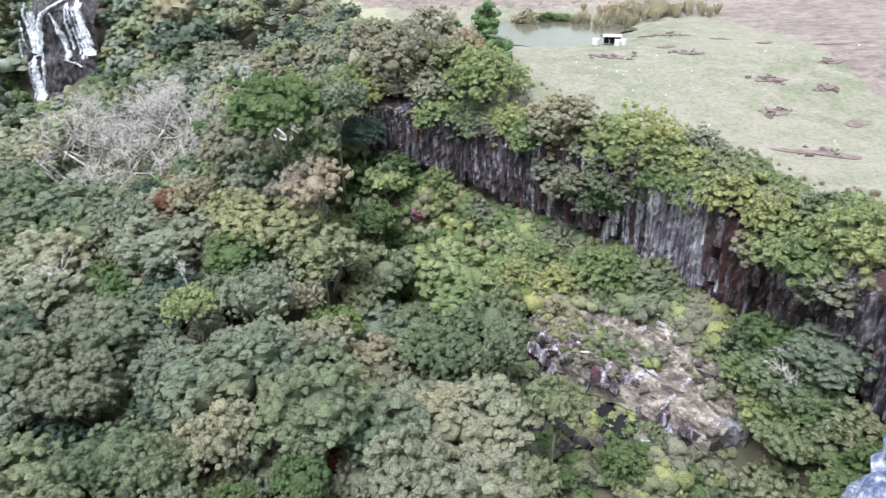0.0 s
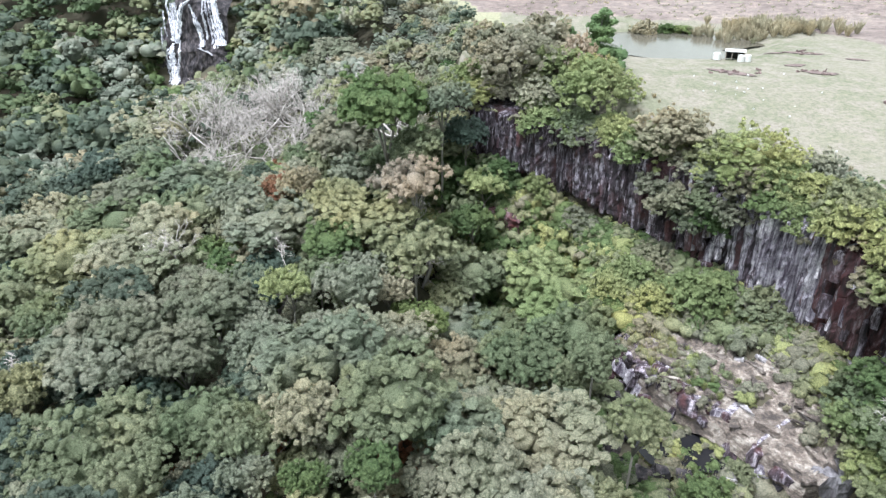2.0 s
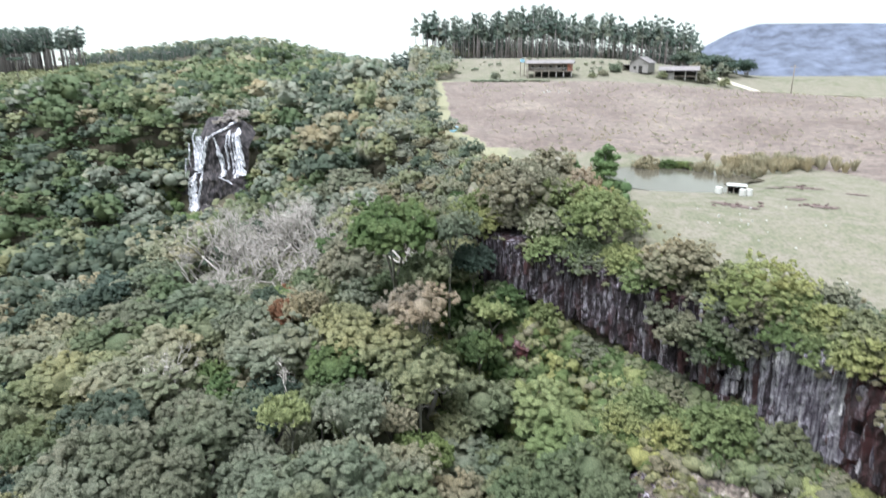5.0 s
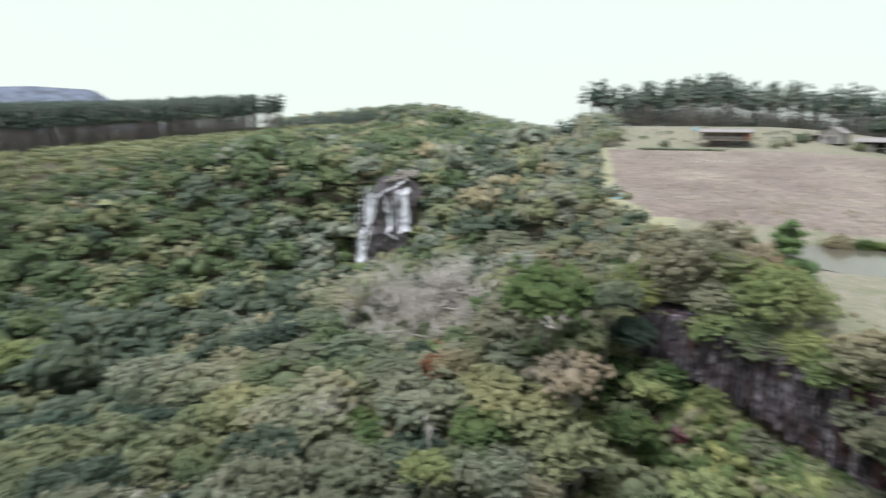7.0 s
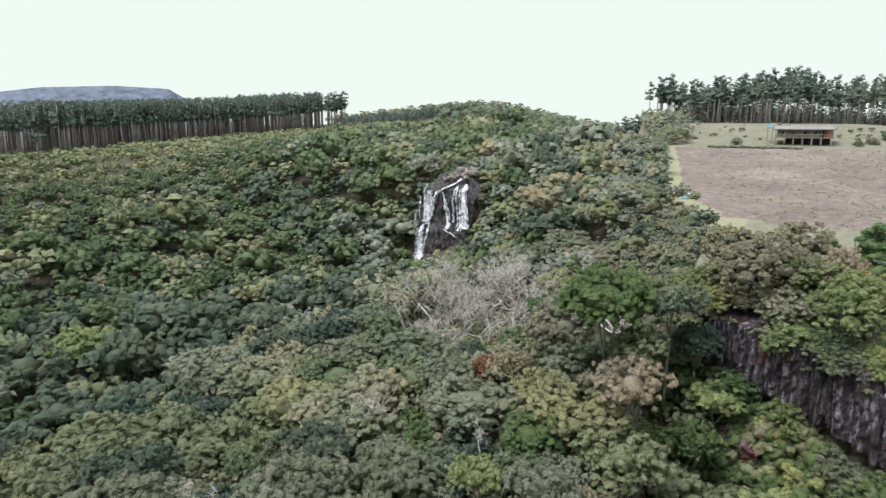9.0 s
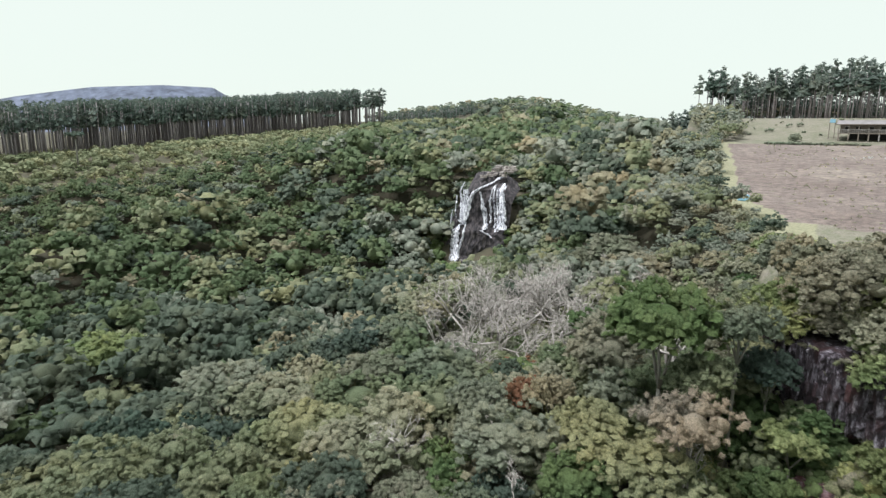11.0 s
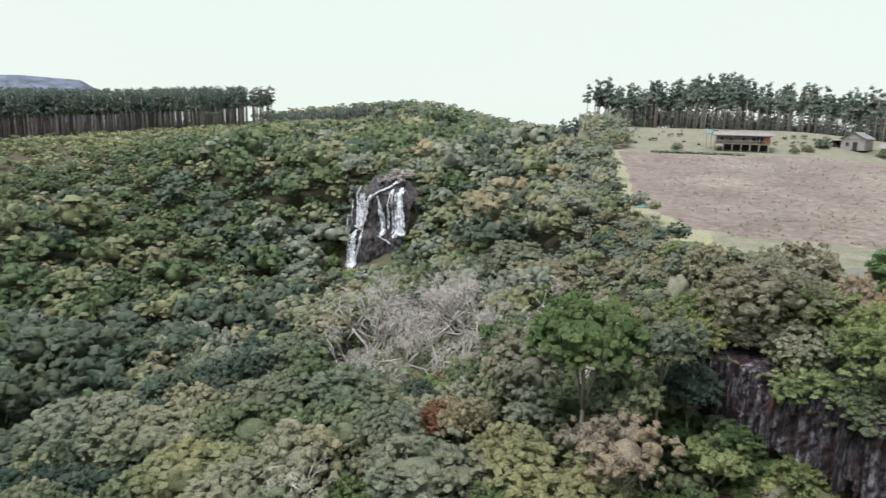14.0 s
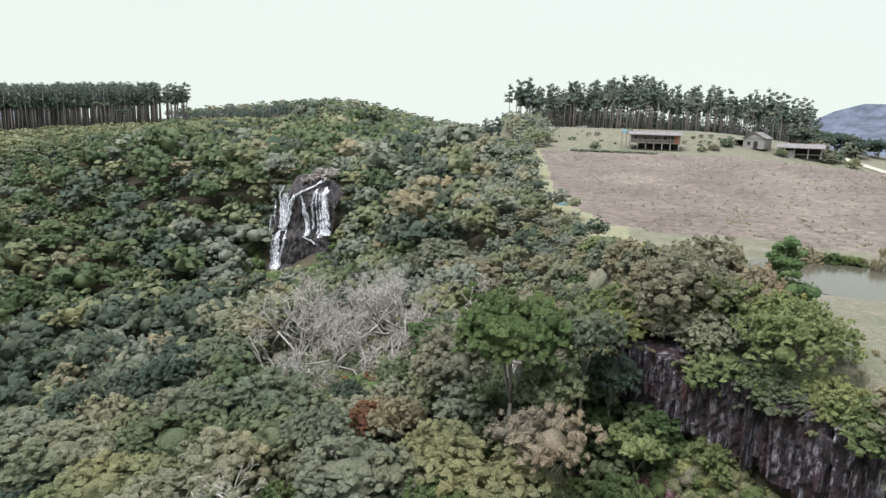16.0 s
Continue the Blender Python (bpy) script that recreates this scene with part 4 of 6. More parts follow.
# the lower outcrop over the pool
LOWER = [(5.6, 33.2), (7.4, 30.6), (9.6, 28.4), (11.6, 26.4), (13.2, 24.6), (14.2, 23.4)]
L_TOP, L_FOOT = [-3.2, -3.4, -3.5, -3.5, -3.5, -3.6], [-8.0, -8.0, -7.5, -7.0, -7.0, -7.0]
low, low_len = rock_wall("rock_outcrop", LOWER, L_TOP, L_FOOT, 3.2, [ROCK_TAN, ROCK_STREAK, ROCK], 22, 0.3, 1.5, pitch=0.2, veins=((0.2, 0.3), (0.15, 0.3)))
tagged(low, "tan weathered rock outcrop overhanging a dark pool", "rock outcrop", kind="structure")
for i in range(64):
    s = low_len * (0.02 + 0.9 * rk.random() ** 1.7)
    x, y, hd = along(LOWER, min(max(s, 0.1), low_len - 0.1))
    q = s / low_len
    ex, ey = math.sin(radians(hd)) * -1, math.cos(radians(hd))
    top, foot = np.interp(q, np.linspace(0, 1, 6), L_TOP), np.interp(q, np.linspace(0, 1, 6), L_FOOT)
    ob = new("rock_column", columns[rk.choice([0, 1, 2, 3, 4, 5, 9])])
    out = rk.uniform(0.2, 1.0)
    ob.matrix_world = pose(x - ex * out, y - ey * out, top - (top - foot) * rk.uniform(0.22, 0.62), rk.normal(0, 9) - 14, rk.normal(0, 9), hd + rk.uniform(-30, 30)) @ Matrix.Diagonal(
        (rk.uniform(0.9, 3.2), rk.uniform(0.6, 1.2), (top - foot) * rk.uniform(0.12, 0.32), 1))
    ob.parent = low


def slab_mesh(rng, mat):
    n = 7
    ang = sorted(rng.uniform(0, 2 * math.pi, n))
    vs = [(0.5 * rng.uniform(0.7, 1.2) * math.cos(a), 0.5 * rng.uniform(0.7, 1.2) * math.sin(a), 0) for a in ang]
    top = [(x * 0.9 + rng.normal(0, 0.03), y * 0.9 + rng.normal(0, 0.03), 1 + rng.normal(0, 0.12)) for x, y, _ in vs]
    fs = [tuple(range(n))[::-1], tuple(range(n, 2 * n))] + [(i, (i + 1) % n, n + (i + 1) % n, n + i) for i in range(n)]
    return mesh_of("slab", vs + top, fs, mat)


def rock_slope():
    """The outcrop's weathered back: broken beds that step up towards the cliff."""
    vs, fs = [], []
    n, m = 84, 46
    for i in range(n):
        x0, y0, hd = along(LOWER, low_len * (0.04 + 0.93 * i / (n - 1)))
        ex, ey = -math.sin(radians(hd)), math.cos(radians(hd))
        for j in range(m):
            back_off = -0.9 + 7.6 * j / (m - 1)
            x, y = x0 + ex * back_off, y0 + ey * back_off
            wave = noise.noise((x * 0.35, y * 0.35, 2.0))
            bed = 1.15 * (back_off + 1.6 * wave + 0.25 * i / n)
            tread = math.floor(bed) + min(1.0, 2.6 * (bed - math.floor(bed)))
            z = -3.75 + 0.23 * tread + 0.30 * noise.noise((x * 1.1, y * 1.1, 5.0)) + 0.16 * noise.noise((x * 3.3, y * 3.3, 9.0))
            vs.append((x, y, z - (1.3 if j == 0 else 0.25 if j == 1 else 0) - 0.5 * max(0, back_off - 4.5)))
    for i in range(n - 1):
        for j in range(m - 1):
            a = i * m + j
            fs.append((a, a + m, a + m + 1, a + 1))
    return mesh_of("rock_bed", vs, fs, ROCK_TAN)


under(new("rock_bed", rock_slope()), low)
buttress, _ = rock_wall("rock_buttress", [(13.7, 24.9), (14.4, 23.9), (15.4, 23.2)], [-3.4, -3.3, -3.3], [-8.6, -9.0, -8.6], 1.6, [ROCK_PALE], 27, 0.25, 0.8, pitch=0.2)
tagged(buttress, "pale grey rock buttress at the end of the outcrop", "rock buttress", kind="structure")
slabs = [slab_mesh(rk, ROCK_TAN) for _ in range(5)] + [slab_mesh(rk, ROCK_PALE) for _ in range(2)]
for i in range(70):
    s = low_len * rk.uniform(0.1, 0.98)
    x, y, hd = along(LOWER, s)
    ex, ey = math.sin(radians(hd)) * -1, math.cos(radians(hd))
    back_off = rk.uniform(-0.4, 4.6)
    ob = new("slab", slabs[rk.choice(7, p=[0.18] * 5 + [0.05, 0.05])])
    ob.matrix_world = pose(x + ex * back_off, y + ey * back_off, -3.6 + 0.23 * back_off, rk.normal(0, 9) + 9, rk.normal(0, 9), hd + rk.normal(0, 25)) @ Matrix.Diagonal((rk.uniform(0.5, 1.7), rk.uniform(0.3, 0.8), rk.uniform(0.1, 0.35), 1))
    ob.parent = low

pool_v = [(8.6 + 3.2 * math.cos(a) * (1 + 0.2 * math.sin(3 * a)), 27.2 + 2.9 * math.sin(a) * (1 + 0.2 * math.cos(2 * a)), -5.6) for a in np.linspace(0, 2 * math.pi, 40)[:-1]]
tagged(new("pool", mesh_of("pool", pool_v, [tuple(range(39))], BLACKWATER)), "dark still pool under the overhanging rock", "water", kind="structure")


red_rock, _ = rock_wall("ravine_rock", [(-4.2, 48.6), (-2.8, 47.0), (-1.2, 46.2)], [-2.0, -1.7, -2.2], [-5.2, -5.4, -5.4], 1.6, [ROCK_RED], 33, 0.3, 0.6, pitch=0.25)
tagged(red_rock, "red-brown bare rock face among the ravine shrubs", "rock face", kind="structure")
boulders = [slab_mesh(rk, ROCK_WET) for _ in range(3)] + [slab_mesh(rk, ROCK_PALE)]
for i in range(44):
    a, r = rk.uniform(0, 6.28), rk.uniform(0.75, 1.5)
    x, y = 8.4 + 3.4 * r * math.cos(a), 27.0 + 3.1 * r * math.sin(a)
    if in_polygon(np.array(x), np.array(y), TERRACE):
        continue
    ob = new("boulder", boulders[rk.choice([0, 1, 2, 3], p=[0.3, 0.3, 0.25, 0.15])])
    q = rk.uniform(0.5, 1.5)
    ob.matrix_world = pose(x, y, -6.05 - 0.5 * max(0, math.hypot(x - 8.2, y - 26.6) - 4.5), rk.normal(0, 8), rk.normal(0, 8), rk.uniform(0, 360)) @ Matrix.Diagonal((q, q * rk.uniform(0.6, 0.9), 0.35 + q * rk.uniform(0.3, 0.55), 1))
    tagged(ob, "dark wet boulder in the pool below the outcrop", "boulder", "boulders round the pool")


# ---- plants of the rim and the ravine ----
def bush_template(kind, seed, radius, height, leafs, size, droop, aspect):
    rng = np.random.RandomState(seed)
    leafs = int(leafs * 0.7)
    lb = []
    for i in range(8):
        a = i * 2.4
        q = math.sqrt((i + 0.3) / 8)
        lb.append((q * radius * 0.72 * math.cos(a), q * radius * 0.72 * math.sin(a), height * (0.66 - 0.42 * q * q) * rng.uniform(0.85, 1.1), radius * rng.uniform(0.36, 0.52)))
    soup = tufted(rng, lb, 0.8, int(120 * radius), 0.19, leafs, 1.4 * size, 3, droop, aspect, 0.2, 0.4)
    runs = [([(0, 0, -0.3), (x * 0.4, y * 0.4, z * 0.55), (x, y, z)], [0.07, 0.05, 0.02]) for x, y, z, r in lb[:7]]
    return {"crown": quad_mesh("foliage", *soup, LEAF[kind]), "trunk": tubes_mesh("stem", runs, BARK, 4)}


def bush(t, x, y, z, sx, sz, turn, label, group="bushes along the cliff's rim"):
    ob = empty("bush", pose(x, y, z, 0, 0, turn) @ Matrix.Diagonal((sx, sx, sz, 1)), label, "bush", group)
    under(new("stem", t["trunk"]), ob)
    under(new("foliage", t["crown"]), ob)
    return ob


BUSH = {"bright": [bush_template("bright", 700 + i, 2.2, 3.0, 3600, 0.12, 0.6, 0.4) for i in range(3)],
        "broad": [bush_template("bright", 705 + i, 4.3, 4.6, 5600, 0.10, 0.7, 0.35) for i in range(2)],
        "tall": [bush_template("olive", 725, 3.8, 4.8, 4200, 0.085, 0.0, 0.5)],
        "mid": [bush_template("mid", 710 + i, 2.0, 3.0, 1900, 0.11, 0.2, 0.5) for i in range(2)],
        "olive": [bush_template("olive", 720 + i, 2.0, 2.8, 1800, 0.10, 0.0, 0.6) for i in range(2)],
        "grey": [bush_template("grey", 730 + i, 2.0, 3.0, 1800, 0.10, 0.0, 0.6) for i in range(2)],
        "lush": [bush_template("lush", 740 + i, 1.6, 3.4, 1900, 0.12, 0.1, 0.5) for i in range(2)],
        "rust": [bush_template("tan", 750, 1.6, 2.0, 900, 0.11, 0.2, 0.4)]}
BUSH_LABEL = {"bright": "bright yellow-green drooping bush on the cliff's rim", "mid": "mid-green leafy bush on the cliff's rim",
              "olive": "grey-brown twiggy bush on the cliff's rim", "grey": "grey-green rounded bush on the cliff's rim",
              "lush": "dense dark green conifer-like bush beside the pond", "rust": "dry orange-brown bush beside the pond"}
BUSH_LABEL["broad"] = "broad yellow-green drooping tree on the cliff's rim"
BUSH_LABEL["tall"] = "tall grey-brown half-bare bush on the cliff's rim"
BUSH_LABEL["conifer"] = "dense green cone-shaped conifer beside the pond"


def conifer(seed):
    """A cone of sprays, five metres high and densely clothed to the ground."""
    rng = np.random.RandomState(seed)
    lb = np.array([(1.75 * (1 - q) ** 0.8 * math.cos(a) * 0.7, 1.75 * (1 - q) ** 0.8 * math.sin(a) * 0.7, 0.35 + 4.6 * q, 0.42 + 0.65 * (1 - q)) for q, a in [((i + 0.4) / 22, 2.4 * i) for i in range(22)]])
    body, spots = puffs(rng, lb, 3, 0.9, (0.4, 0.6))
    soup = joined([body, leaves(rng, spots, 1500, 0.15, 0.35, 0.3)])
    return {"crown": quad_mesh("foliage", *soup, LEAF["conifer"]), "trunk": tubes_mesh("stem", [([(0, 0, -0.3), (0.05, 0, 2.4), (0, 0, 4.8)], [0.13, 0.09, 0.02])], BARK, 5)}


BUSH["conifer"] = [conifer(760)]
rb = np.random.RandomState(31)
for i in range(86):
    q = (i + rb.uniform(-0.3, 0.3) + 0.5) / 86.5
    x, y, hd = along(CLIFF, q * (cliff_len - 16))
    ex, ey = math.sin(radians(hd)) * -1, math.cos(radians(hd))
    o = rb.uniform(0.3, 4.2)
    k = rb.choice(["bright", "mid", "olive", "grey"], p=[0.5, 0.22, 0.16, 0.12])
    s = rb.uniform(0.62, 1.0) * (1.0 if o < 2 else 0.9)
    x, y = x + ex * o, y + ey * o
    bush(BUSH[k][rb.randint(len(BUSH[k]))], x, y, max(4.2, float(plateau(x, y)) - 1.2 if y > 50 else 4.4) - 0.3 * (o < 0.8), s, s * rb.uniform(0.75, 1.05), rb.uniform(0, 360), BUSH_LABEL[k])
for k, x, y, sx, sz in (("tall", -2.3, 53.6, 1.0, 1.0), ("broad", 3.9, 49.4, 0.86, 0.85), ("conifer", 4.6, 57.2, 1.25, 1.05), ("conifer", 1.6, 60.0, 1.0, 0.8), ("rust", 2.9, 54.6, 1.15, 1.9), ("olive", 9.0, 43.0, 1.3, 1.1),
                        ("broad", 12.9, 39.2, 0.85, 0.7), ("grey", 16.2, 37.6, 0.8, 0.9), ("bright", 1.2, 54.5, 1.25, 1.2), ("bright", 3.6, 52.6, 1.1, 1.1), ("olive", -3.6, 58.5, 1.4, 1.5), ("olive", -5.6, 61.5, 1.2, 1.4), ("olive", -2.0, 62.0, 1.2, 1.3),
                        ("olive", -0.4, 57.8, 1.7, 1.9), ("olive", -2.6, 56.4, 1.3, 1.5), ("bright", 0.6, 60.5, 1.1, 1.3), ("bright", -1.2, 68.0, 1.0, 0.9),
                        ("bright", -5.5, 67.0, 1.1, 1.0), ("bright", -8.0, 72.0, 1.0, 0.8), ("mid", -1.8, 65.0, 1.0, 1.1), ("grey", -7.0, 64.0, 1.1, 1.2), ("olive", 11.2, 80.2, 0.8, 0.75), ("lush", 13.8, 80.6, 0.8, 0.5), ("lush", 15.6, 80.4, 0.8, 0.45)):
    bush(BUSH[k][0], x, y, float(plateau(x, y)) - 0.3, sx, sz, 37 * x, BUSH_LABEL[k])
for k, x, y, s in (("mid", 15.5, 20.5, 1.0), ("lush", 17.2, 22.7, 1.1), ("mid", 18.2, 21.0, 1.0), ("lush", 17.6, 26.0, 1.1), ("mid", 16.0, 24.6, 0.9), ("lush", 18.6, 18.6, 1.0), ("bright", 16.6, 17.4, 0.8), ("mid", 19.2, 24.4, 1.2),
                   ("bright", 10.5, 35.3, 1.05), ("bright", 5.3, 37.0, 0.75), ("mid", 13.8, 34.0, 0.85), ("lush", -6.8, 51.1, 1.4), ("lush", -3.3, 50.2, 1.2), ("bright", 0.6, 48.7, 0.8), ("mid", -8.1, 47.1, 1.0), ("olive", 3.2, 45.4, 0.8),
                   ("olive", 8.0, 39.6, 0.8), ("mid", 16.4, 26.9, 1.0), ("bright", 16.2, 22.8, 0.9), ("bright", 19.2, 30.1, 0.8), ("mid", 11.3, 25.0, 0.5), ("lush", 8.9, 22.6, 0.8), ("bright", 8.0, 35.6, 0.75), ("mid", 12.0, 36.0, 0.6), ("bright", 7.0, 38.2, 0.8), ("mid", 13.6, 20.4, 0.9), ("lush", 12.4, 18.9, 1.0), ("bright", 14.4, 18.6, 0.7)):
    bush(BUSH[k][0], x, y, land1(x, y) - 0.2, s, s, 53 * x, "leafy green bush on the ledge under the cliff", "bushes on the ledge")
for k, x, y, z, s in (("olive", 8.2, 41.5, 2.2, 0.8), ("olive", 9.3, 40.3, 1.7, 0.9), ("olive", 10.2, 39.4, 1.2, 0.7), ("lush", 11.1, 38.5, 1.3, 0.75), ("mid", 10.9, 38.9, 2.4, 0.8), ("olive", 12.1, 37.4, 2.5, 0.7),
                      ("bright", 13.6, 36.2, 3.6, 0.7), ("bright", 15.0, 34.4, 3.7, 0.65), ("olive", 17.0, 29.4, 2.4, 0.8), ("bright", 17.6, 28.1, 2.7, 0.9), ("bright", 18.3, 26.4, 2.8, 0.95), ("olive", 18.9, 25.0, 2.2, 0.9)):
    bush(BUSH[k][0], x, y, z, s, s, 71 * x, {"olive": "grey-brown twiggy bush", "lush": "dark green leafy bush", "mid": "mid-green leafy bush", "bright": "yellow-green drooping bush"}[k] + " hanging from a ledge of the cliff", "bushes hanging on the cliff")


def clump(rng, radius, each, n, size):
    lb = np.array([(rng.normal(0, 0.4) * radius, rng.normal(0, 0.4) * radius, radius * rng.uniform(0.15, 0.6), radius * rng.uniform(0.35, 0.6)) for _ in range(3)])
    body, spots = puffs(rng, lb, each, 0.8, (0.6, 0.95), 0.3)
    return joined([body, leaves(rng, spots, n, size)])


def tuft(rng):
    """Blades of long grass that lean out from one foot."""
    n = 40
    a, h, r = rng.uniform(0, 2 * math.pi, n), rng.uniform(0.5, 1.0, n), rng.uniform(0.1, 0.6, n)
    foot = np.stack([0.12 * np.cos(a), 0.12 * np.sin(a), 0 * a], 1)
    tip = np.stack([r * np.cos(a), r * np.sin(a), h], 1)
    side = np.stack([-np.sin(a), np.cos(a), 0 * a], 1) * 0.05
    mid_ = (foot + tip) / 2 + np.array([0, 0, 0.12])
    return np.stack([foot, mid_ + side, tip, mid_ - side], 1).reshape(-1, 3), np.arange(4 * n).reshape(-1, 4)


CLUMP = [clump(np.random.RandomState(800 + i), 1.0, 1, 42, 0.13) for i in range(5)]
TUFT = [tuft(np.random.RandomState(820 + i)) for i in range(4)]
green_bags = {"lush": [], "mid": [], "olive": [], "bright": [], "straw": [], "rust": []}
ru = np.random.RandomState(77)
for i in range(2600):
    x, y = ru.uniform(-50, 19), ru.uniform(4, 66)
    d = float(rim_dist(x, y))
    if math.hypot(x - 8.4, y - 27) < 4.2:
        continue
    if d < 0.5 or math.hypot(x, y) > 70 or (d > 14 and ru.random() < 0.62):
        continue
    z = land1(x, y)
    on_ledge = 6 < x < 17 and 17 < y < 33
    if on_ledge and ru.random() < 0.75:
        continue
    if d < 12 and y < 52:
        k = ru.choice(["lush", "mid", "olive", "bright", "straw"], p=[0.48, 0.26, 0.03, 0.21, 0.02] if y > 41 else [0.08, 0.22, 0.32, 0.24, 0.14])
    else:
        k = ru.choice(["lush", "mid", "olive"], p=[0.35, 0.5, 0.15])
    s = ru.uniform(0.6, 1.5)
    a = ru.uniform(0, 6.28)
    q = TUFT[ru.randint(4)] if k == "straw" else CLUMP[ru.randint(5)]
    green_bags[k].append(moved(q, x, y, z, s, a))
for i in range(110):
    x, y = ((-6.6, 22.4), (-12.4, 22.6), (-15.4, 19.6), (-3.4, 24.2), (-19.6, 35.6), (-29.0, 57.0), (-27.2, 60.0))[i % 7]
    x, y = x + ru.normal(0, 1.0), y + ru.normal(0, 1.0)
    green_bags["rust"].append(moved(CLUMP[ru.randint(5)], x, y, land1(x, y) + ru.uniform(0.4, 2.2), ru.uniform(0.4, 0.8), ru.uniform(0, 6.28)))
for i in range(420):
    x, y = -30.4 + 7.6 * ru.uniform(-1, 1), 63 + 11.5 * ru.uniform(-1, 1)
    k = ru.choice(["mid", "olive", "lush"], p=[0.45, 0.35, 0.2])
    green_bags[k].append(moved(CLUMP[ru.randint(5)], x, y, land1(x, y) + ru.uniform(0, 1.6), ru.uniform(0.9, 1.9), ru.uniform(0, 6.28)))
for i in range(1700):
    x, y, hd = along(CLIFF, ru.uniform(0.5, cliff_len - 14))
    o = 0.1 + 11 * ru.random() ** 1.5
    x, y = x + math.sin(radians(hd)) * o, y - math.cos(radians(hd)) * o
    bare = bool(in_polygon(np.array(x), np.array(y), TERRACE))
    if bare and o > 2.8 and ru.random() < 0.72:
        continue
    k = ru.choice(["lush", "mid", "olive", "bright", "straw"], p=[0.46, 0.26, 0.04, 0.22, 0.02] if y > 41 else ([0.06, 0.16, 0.36, 0.2, 0.22] if bare else [0.08, 0.22, 0.28, 0.28, 0.14]))
    s = ru.uniform(0.5, 1.3)
    a = ru.uniform(0, 6.28)
    q = TUFT[ru.randint(4)] if k == "straw" else CLUMP[ru.randint(5)]
    green_bags[k].append(moved(q, x, y, land1(x, y) - 0.1, s, a))
for i in range(700):
    x, y, hd = along(CLIFF, ru.uniform(2, 27))
    o = 0.6 + 7 * ru.random()
    x, y = x + math.sin(radians(hd)) * o, y - math.cos(radians(hd)) * o
    k = ru.choice(["lush", "mid", "bright"], p=[0.5, 0.2, 0.3])
    green_bags[k].append(moved(CLUMP[ru.randint(5)], x, y, land1(x, y) - 0.1, ru.uniform(0.5, 1.2), ru.uniform(0, 6.28)))
for i in range(620):
    x, y, hd = along(CLIFF, ru.uniform(1, 40))
    o = ru.uniform(-0.3, 1.7)
    x, y = x + math.sin(radians(hd)) * o, y - math.cos(radians(hd)) * o
    k = ru.choice(["lush", "mid", "olive", "bright"], p=[0.5, 0.3, 0.05, 0.15] if y > 41 else [0.2, 0.3, 0.3, 0.2])
    green_bags[k].append(moved(CLUMP[ru.randint(5)], x, y, land1(x, y) - 0.1, ru.uniform(0.5, 1.0), ru.uniform(0, 6.28)))
for i in range(150):
    x, y, hd = along(LOWER, low_len * 0.55 * ru.random())
    o = ru.uniform(-0.9, 2.2)
    x, y = x - math.sin(radians(hd)) * o, y + math.cos(radians(hd)) * o
    k = ru.choice(["straw", "bright", "olive", "mid"], p=[0.4, 0.25, 0.2, 0.15])
    green_bags[k].append(moved(TUFT[ru.randint(4)] if k in ("straw", "bright") else CLUMP[ru.randint(5)], x, y, -3.6 + 0.23 * o, ru.uniform(0.3, 0.65), ru.uniform(0, 6.28)))
for i in range(520):
    x, y = ru.uniform(2, 18), ru.uniform(9, 30)
    if not bool(in_polygon(np.array(x), np.array(y), TERRACE)) and math.hypot(x - 8.4, y - 27) > 4.0:
        k = ru.choice(["lush", "mid", "olive"])
        green_bags[k].append(moved(CLUMP[ru.randint(5)], x, y, land1(x, y), ru.uniform(0.6, 1.3), ru.uniform(0, 6.28)))
for i in range(330):
    x, y = ru.uniform(3, 18), ru.uniform(33.5, 44)
    if in_polygon(np.array(x), np.array(y), TERRACE):
        k = ru.choice(["lush", "mid", "olive", "straw"], p=[0.3, 0.25, 0.3, 0.15])
        green_bags[k].append(moved(TUFT[ru.randint(4)] if k == "straw" else CLUMP[ru.randint(5)], x, y, land1(x, y), ru.uniform(0.5, 1.1), ru.uniform(0, 6.28)))
for i in range(520):
    x, y = ru.uniform(-90, -60), ru.uniform(100, 138)
    if abs(x + 75) > 8.4 or y < 124:
        green_bags[ru.choice(["lush", "mid"])].append(moved(CLUMP[ru.randint(5)], x, y, land1(x, y), ru.uniform(1.3, 2.4), ru.uniform(0, 6.28)))
for i in range(130):
    x, y = ru.uniform(-92, -58), ru.uniform(126, 154)
    if abs(x + 75.2) > 8.6 or (y > 141 and abs(x + 74) > 3):
        green_bags[ru.choice(["lush", "mid"])].append(moved(CLUMP[ru.randint(5)], x, y, land1(x, y) - 0.2, ru.uniform(1.8, 3.0), ru.uniform(0, 6.28)))
for i in range(70):
    q_ = ru.uniform(1, cliff_len - 16)
    x, y, hd = along(CLIFF, q_)
    ex, ey = math.sin(radians(hd)) * -1, math.cos(radians(hd))
    top = np.interp(q_ / cliff_len, np.linspace(0, 1, 8), C_TOP)
    k = ru.choice(["olive", "mid", "straw", "bright"], p=[0.4, 0.25, 0.2, 0.15])
    green_bags[k].append(moved(TUFT[ru.randint(4)] if k == "straw" else CLUMP[ru.randint(5)], x - ex * 0.35, y - ey * 0.35, top - 1.6 * ru.random() ** 2 - 0.3, ru.uniform(0.3, 0.55), ru.uniform(0, 6.28)))
